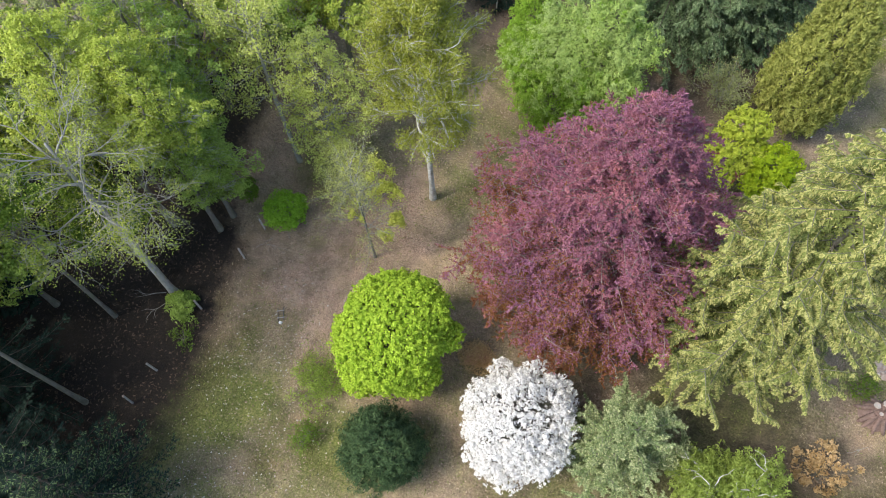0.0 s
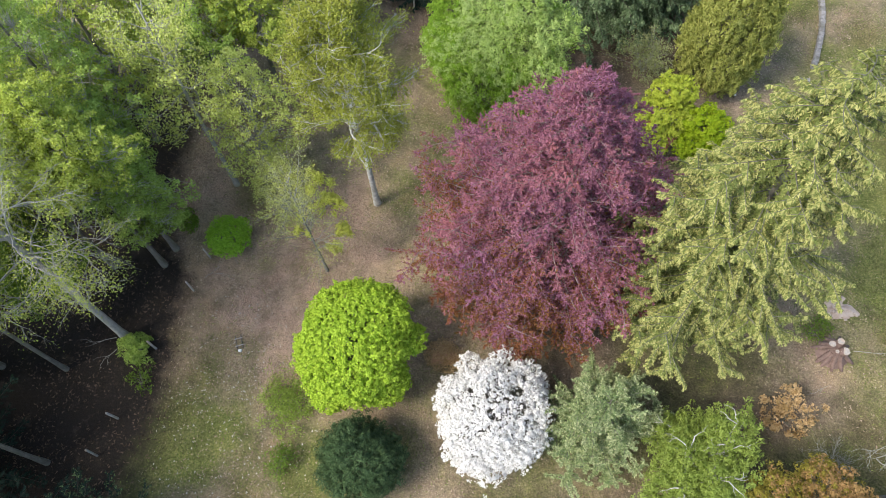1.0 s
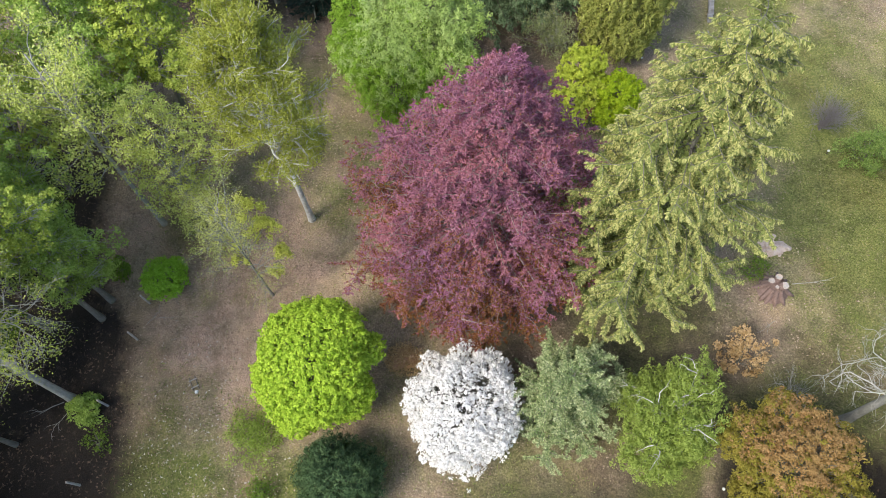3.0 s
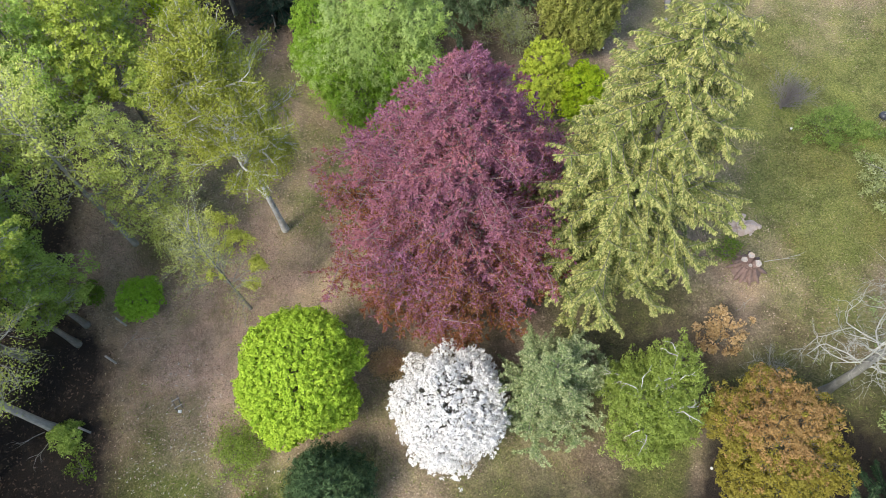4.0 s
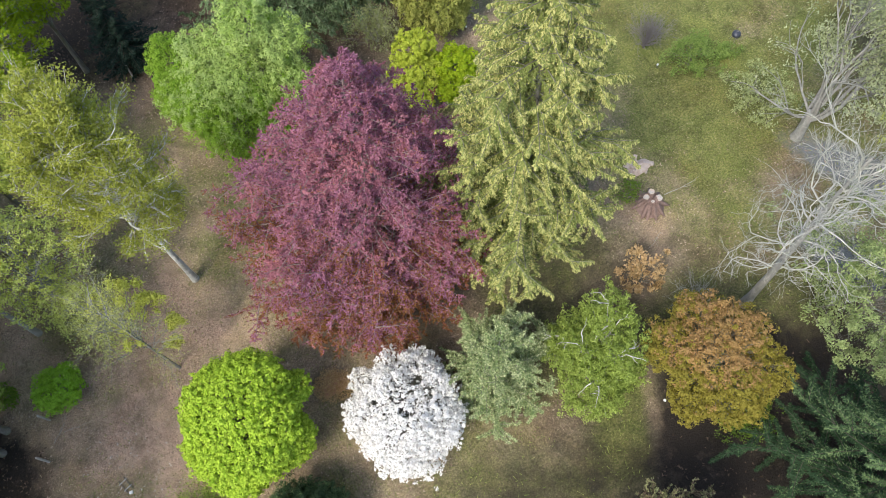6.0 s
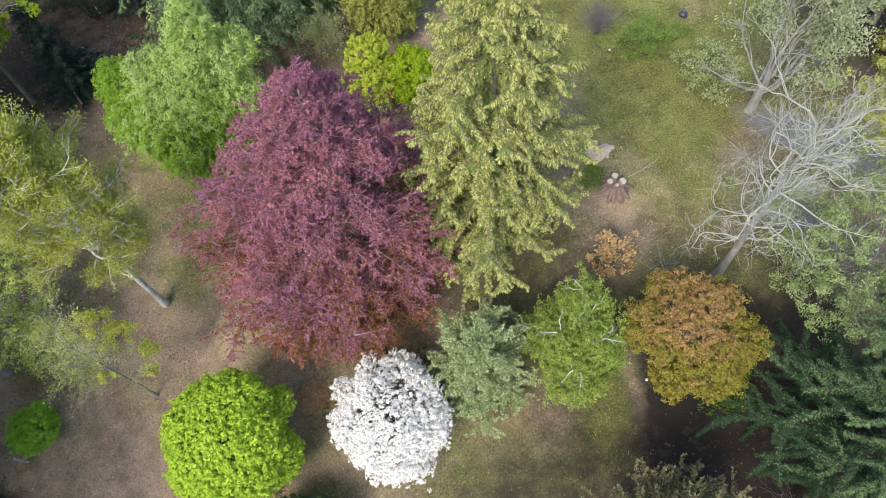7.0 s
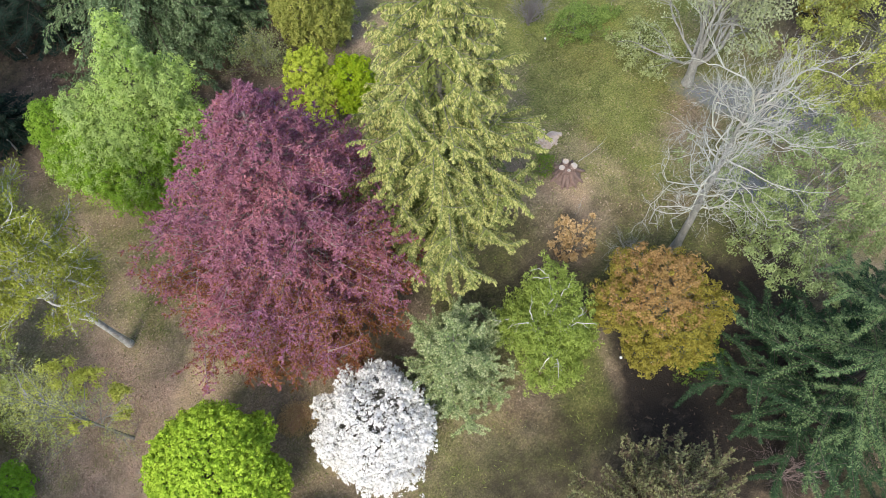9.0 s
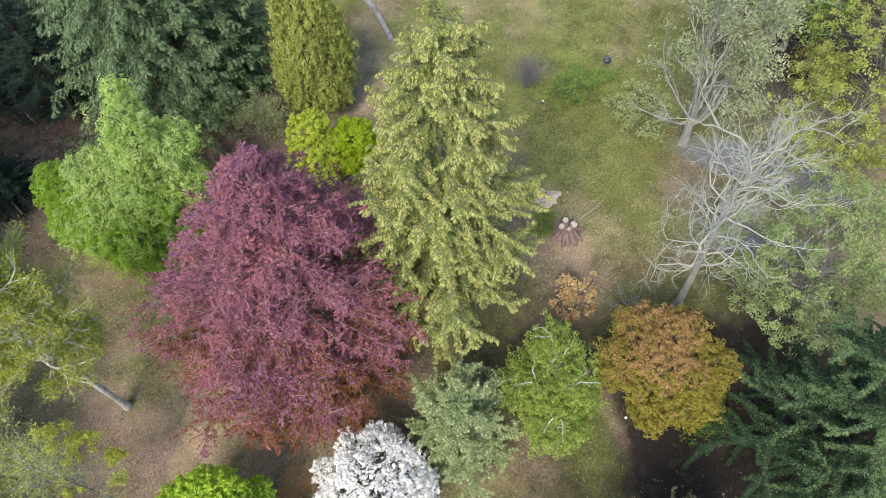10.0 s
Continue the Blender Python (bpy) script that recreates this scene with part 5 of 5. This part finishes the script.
for i in range(12):
    a = i * math.pi / 6 + srng.uniform(-0.15, 0.15)
    L = srng.uniform(0.2, 0.75)
    o = np.array([math.cos(a), math.sin(a), 0])
    gs = Geo()
    gs.tube([o * 0.36 + [0, 0, 0.68], o * 0.56 + [0, 0, 0.36], o * (0.6 + L * 0.35) + [0, 0, 0.12], o * (0.6 + L * 0.7) + [0, 0, 0.0]], [0.12, 0.14, 0.12, 0.06], 6)
    put("root", gs, STUMP_BARK, st, smooth=True)

# the pale heap of stones and sand
heap = thing("stone_heap", 16.3, 17.95, "low heap of pale stones and sandy rubble on the lawn", "stone heap")
SAND = rough_mat("sandy_soil", (0.32, 0.235, 0.18), (0.52, 0.41, 0.34), 10, (0.52, 0.44, 0.38), scale2=2)


def low_mound(rx, ry, h, seed, rings=9, around=28):
    bm = bmesh.new()
    rows = []
    for i in range(rings + 1):
        u = i / rings
        row = []
        for j in range(around):
            a = j * 2 * math.pi / around
            k = u * (1 + 0.16 * math.sin(3 * a + seed) + 0.1 * math.sin(7 * a + 2 * seed))
            z = h * (math.cos(u * math.pi) * 0.5 + 0.5) * (1 + 0.25 * noise.noise((k * 3 * math.cos(a), k * 3 * math.sin(a), seed))) - 0.1 * u
            row.append(bm.verts.new((rx * k * math.cos(a), ry * k * math.sin(a), z)))
        rows.append(row)
    for i in range(rings):
        for j in range(around):
            q = [rows[i][j], rows[i][(j + 1) % around], rows[i + 1][(j + 1) % around], rows[i + 1][j]]
            bm.faces.new(q)
    bmesh.ops.remove_doubles(bm, verts=bm.verts, dist=0.001)
    bmesh.ops.recalc_face_normals(bm, faces=bm.faces)
    for f in bm.faces:
        f.smooth = True
    return bm


part("sand", low_mound(1.2, 0.8, 0.3, 1.3), SAND, heap)
SANDSTONE = rough_mat("sandstone", (0.36, 0.29, 0.24), (0.58, 0.5, 0.43), 8)
hr = random.Random(4)
for i in range(12):
    a, k = hr.uniform(0, 6.28), hr.random() ** 0.6
    w = hr.uniform(0.12, 0.3)
    bm = rough_block(w, w * hr.uniform(0.6, 0.9), w * 0.6, 300 + i, 0.2, 0.16)
    bmesh.ops.transform(bm, matrix=pose(1.0 * k * math.cos(a), 0.7 * k * math.sin(a), 0.26 * (1 - k * k) + 0.05, hr.uniform(-20, 20), hr.uniform(-20, 20), hr.uniform(0, 180)), verts=bm.verts)
    part("stone", bm, SANDSTONE, heap)

# the rusty heap of needles and cuttings beside the magnolia
NEEDLE_HEAP = rough_mat("rusty_needles", (0.32, 0.16, 0.085), (0.62, 0.38, 0.24), 18, (0.5, 0.28, 0.16), scale2=2.5, bump=0.8)
mh = thing("needle_heap", -3.95, 11.7, "low rust-brown heap of old needles and cuttings", "leaf heap")
part("heap", low_mound(1.1, 0.95, 0.28, 2.7, 11, 34), NEEDLE_HEAP, mh)
gh = Geo()
k = 1500
a, rr = srng.uniform(0, 6.28, k), srng.random(k) ** 0.6 * 1.15
hp = np.stack([rr * np.cos(a), rr * np.sin(a) * 0.85, 0.28 * (np.cos(np.clip(rr / 1.1, 0, 1) * math.pi) * 0.5 + 0.5) + 0.02], 1)
gh.leaves(hp, unit(srng.normal(0, 1, (k, 3)) * [1, 1, 0.3]), unit(np.array([0, 0, 1.0]) + srng.normal(0, 0.4, (k, 3))), srng.uniform(0.1, 0.28, k), srng.uniform(0.02, 0.05, k))
tagged(put("loose_needles", gh, TAN, mh), kind="stuff")

# small wooden trestle lying in the grass, with a white stone
WOOD_OLD = rough_mat("old_dark_wood", (0.08, 0.07, 0.06), (0.22, 0.2, 0.17), 12)
fr = thing("wooden_trestle", -15.15, 10.45, "small old wooden trestle lying in the grass", "trestle", turn=28)
for sx in (-0.15, 0.15):
    bm = rough_block(0.05, 0.8, 0.05, 400 + int(sx * 10), 0, 0.03)
    bmesh.ops.translate(bm, verts=bm.verts, vec=(sx, 0, 0.07))
    part("rail", bm, WOOD_OLD, fr)
for sy in (-0.22, 0.2):
    bm = rough_block(0.45, 0.045, 0.045, 410 + int(sy * 10), 0, 0.03)
    bmesh.ops.translate(bm, verts=bm.verts, vec=(0, sy, 0.115))
    part("crossbar", bm, WOOD_GREY, fr)
PALE_PAINT = rough_mat("pale_enamel", (0.7, 0.7, 0.68), (0.85, 0.85, 0.83), 20, rough=0.35, bump=0.05)
ws = thing("white_stone", -14.95, 10.0, "small pale stone beside the wooden trestle", "stone")
bm = rough_block(0.2, 0.17, 0.13, 421, 0.2, 0.12)
bmesh.ops.translate(bm, verts=bm.verts, vec=(0, 0, 0.06))
part("stone", bm, PALE_PAINT, ws)


def garden_light(x, y, seed):
    t = thing("garden_light", x, y, "small white globe garden light on a short stem", "garden light", "small garden lights")
    g = Geo()
    g.tube([(0, 0, -0.05), (0, 0, 0.14), (0, 0, 0.24)], [0.03, 0.025, 0.03], 8)
    put("stem", g, BARK_DARK, t)
    bm = bmesh.new()
    bmesh.ops.create_uvsphere(bm, u_segments=14, v_segments=9, radius=0.075, matrix=pose(0, 0, 0.29) @ Matrix.Diagonal((1, 1, 0.9, 1)))
    for f in bm.faces:
        f.smooth = True
    part("globe", bm, PALE_PAINT, t, "white glass globe")


for lx, ly in [(11.4, 5.05), (12.55, 4.0), (20.7, 24.1), (10.7, 31.6)]:
    garden_light(lx, ly, 0)

# kettle barbecue on the lawn
ENAMEL = rough_mat("dark_enamel", (0.02, 0.022, 0.03), (0.05, 0.055, 0.07), 12, rough=0.35, bump=0.05)
kb = thing("kettle_barbecue", 26.1, 24.2, "dark kettle barbecue on three legs on the lawn", "barbecue")
for nm, zz, sg in (("bowl", 0.62, -1), ("lid", 0.63, 1)):
    g = Geo()
    u = np.linspace(0.02, 1, 7) * math.pi / 2
    g.tube([(0, 0, zz + sg * 0.2 * math.cos(a)) for a in u][:: -sg], [0.28 * math.sin(a) for a in u][:: -sg], 18)
    shell_part = put(nm, g, ENAMEL, kb, smooth=True)
for i in range(3):
    a = i * 2.094
    g = Geo()
    g.tube([(0.18 * math.cos(a), 0.18 * math.sin(a), 0.5), (0.3 * math.cos(a), 0.3 * math.sin(a), -0.04)], [0.014, 0.014], 6)
    put("leg", g, WOOD_GREY, kb)
g = Geo()
g.tube([(-0.07, 0, 0.82), (-0.06, 0, 0.88), (0.06, 0, 0.88), (0.07, 0, 0.82)], [0.012] * 4, 6)
put("handle", g, WOOD_GREY, shell_part)

# low curved wall of pale stones beside the far lawn
lw = thing("garden_wall", 16.2, 37.5, "low curved garden wall of pale grey stones", "wall")
wr = random.Random(8)
for i in range(17):
    u = (i + 0.5) / 17
    y = -2.8 + 6.4 * u
    x = 0.55 * (u - 0.5) + 0.35 * math.sin(u * 2.6) - 0.35
    for lvl in range(2):
        bm = rough_block(0.34, 0.37, 0.2, 500 + i * 2 + lvl, 0.04, 0.08)
        bmesh.ops.transform(bm, matrix=pose(x + wr.uniform(-0.02, 0.02), y + lvl * 0.06, 0.06 + 0.195 * lvl, 0, 0, -8 + wr.uniform(-4, 4)), verts=bm.verts)
        part("stone", bm, STONE, lw)
fs = thing("flagstone", 15.0, 33.6, "single pale flagstone in the grass", "stone")
bm = rough_block(0.7, 0.45, 0.12, 560, 0, 0.1)
bmesh.ops.translate(bm, verts=bm.verts, vec=(0, 0, 0.05))
part("slab", bm, STONE, fs)


def fallen_branch(x, y, length, r, turn, label, seed, depth=2):
    g = Geo()
    rg = np.random.default_rng(seed)
    d = np.array([math.cos(radians(turn)), math.sin(radians(turn)), 0.0])
    bare_branches(g, rg, (0, 0, r + 0.02), d, length, r, depth, 0.5, -0.02, (2, 3), 0.6)
    g.flush()
    for v in g.v:
        v[:, 2] = 0.02 + np.abs(v[:, 2] - 0.02) * 0.35
    t = thing("fallen_branch", x, y, label, "branch")
    put("branch", g, BARK_PALE, t)


fallen_branch(16.9, 15.7, 1.5, 0.025, 5, "pale fallen branch beside the tree stump", 601, 1)
fallen_branch(-22.0, 9.5, 1.2, 0.03, 200, "pale crooked fallen branch on the woodland floor", 602)
fallen_branch(-21.7, 8.9, 0.9, 0.025, 250, "pale crooked fallen branch on the woodland floor", 603)
for i, (bx, by) in enumerate([(-17.9, 14.2), (-18.4, 13.8), (-16.8, 15.0), (15.6, 13.6), (-11.5, 33.4), (-13.5, 30.5)]):
    fallen_branch(bx, by, 0.8 + 0.2 * math.sin(i), 0.014, i * 67, "thin fallen branch in the leaf litter", 610 + i)
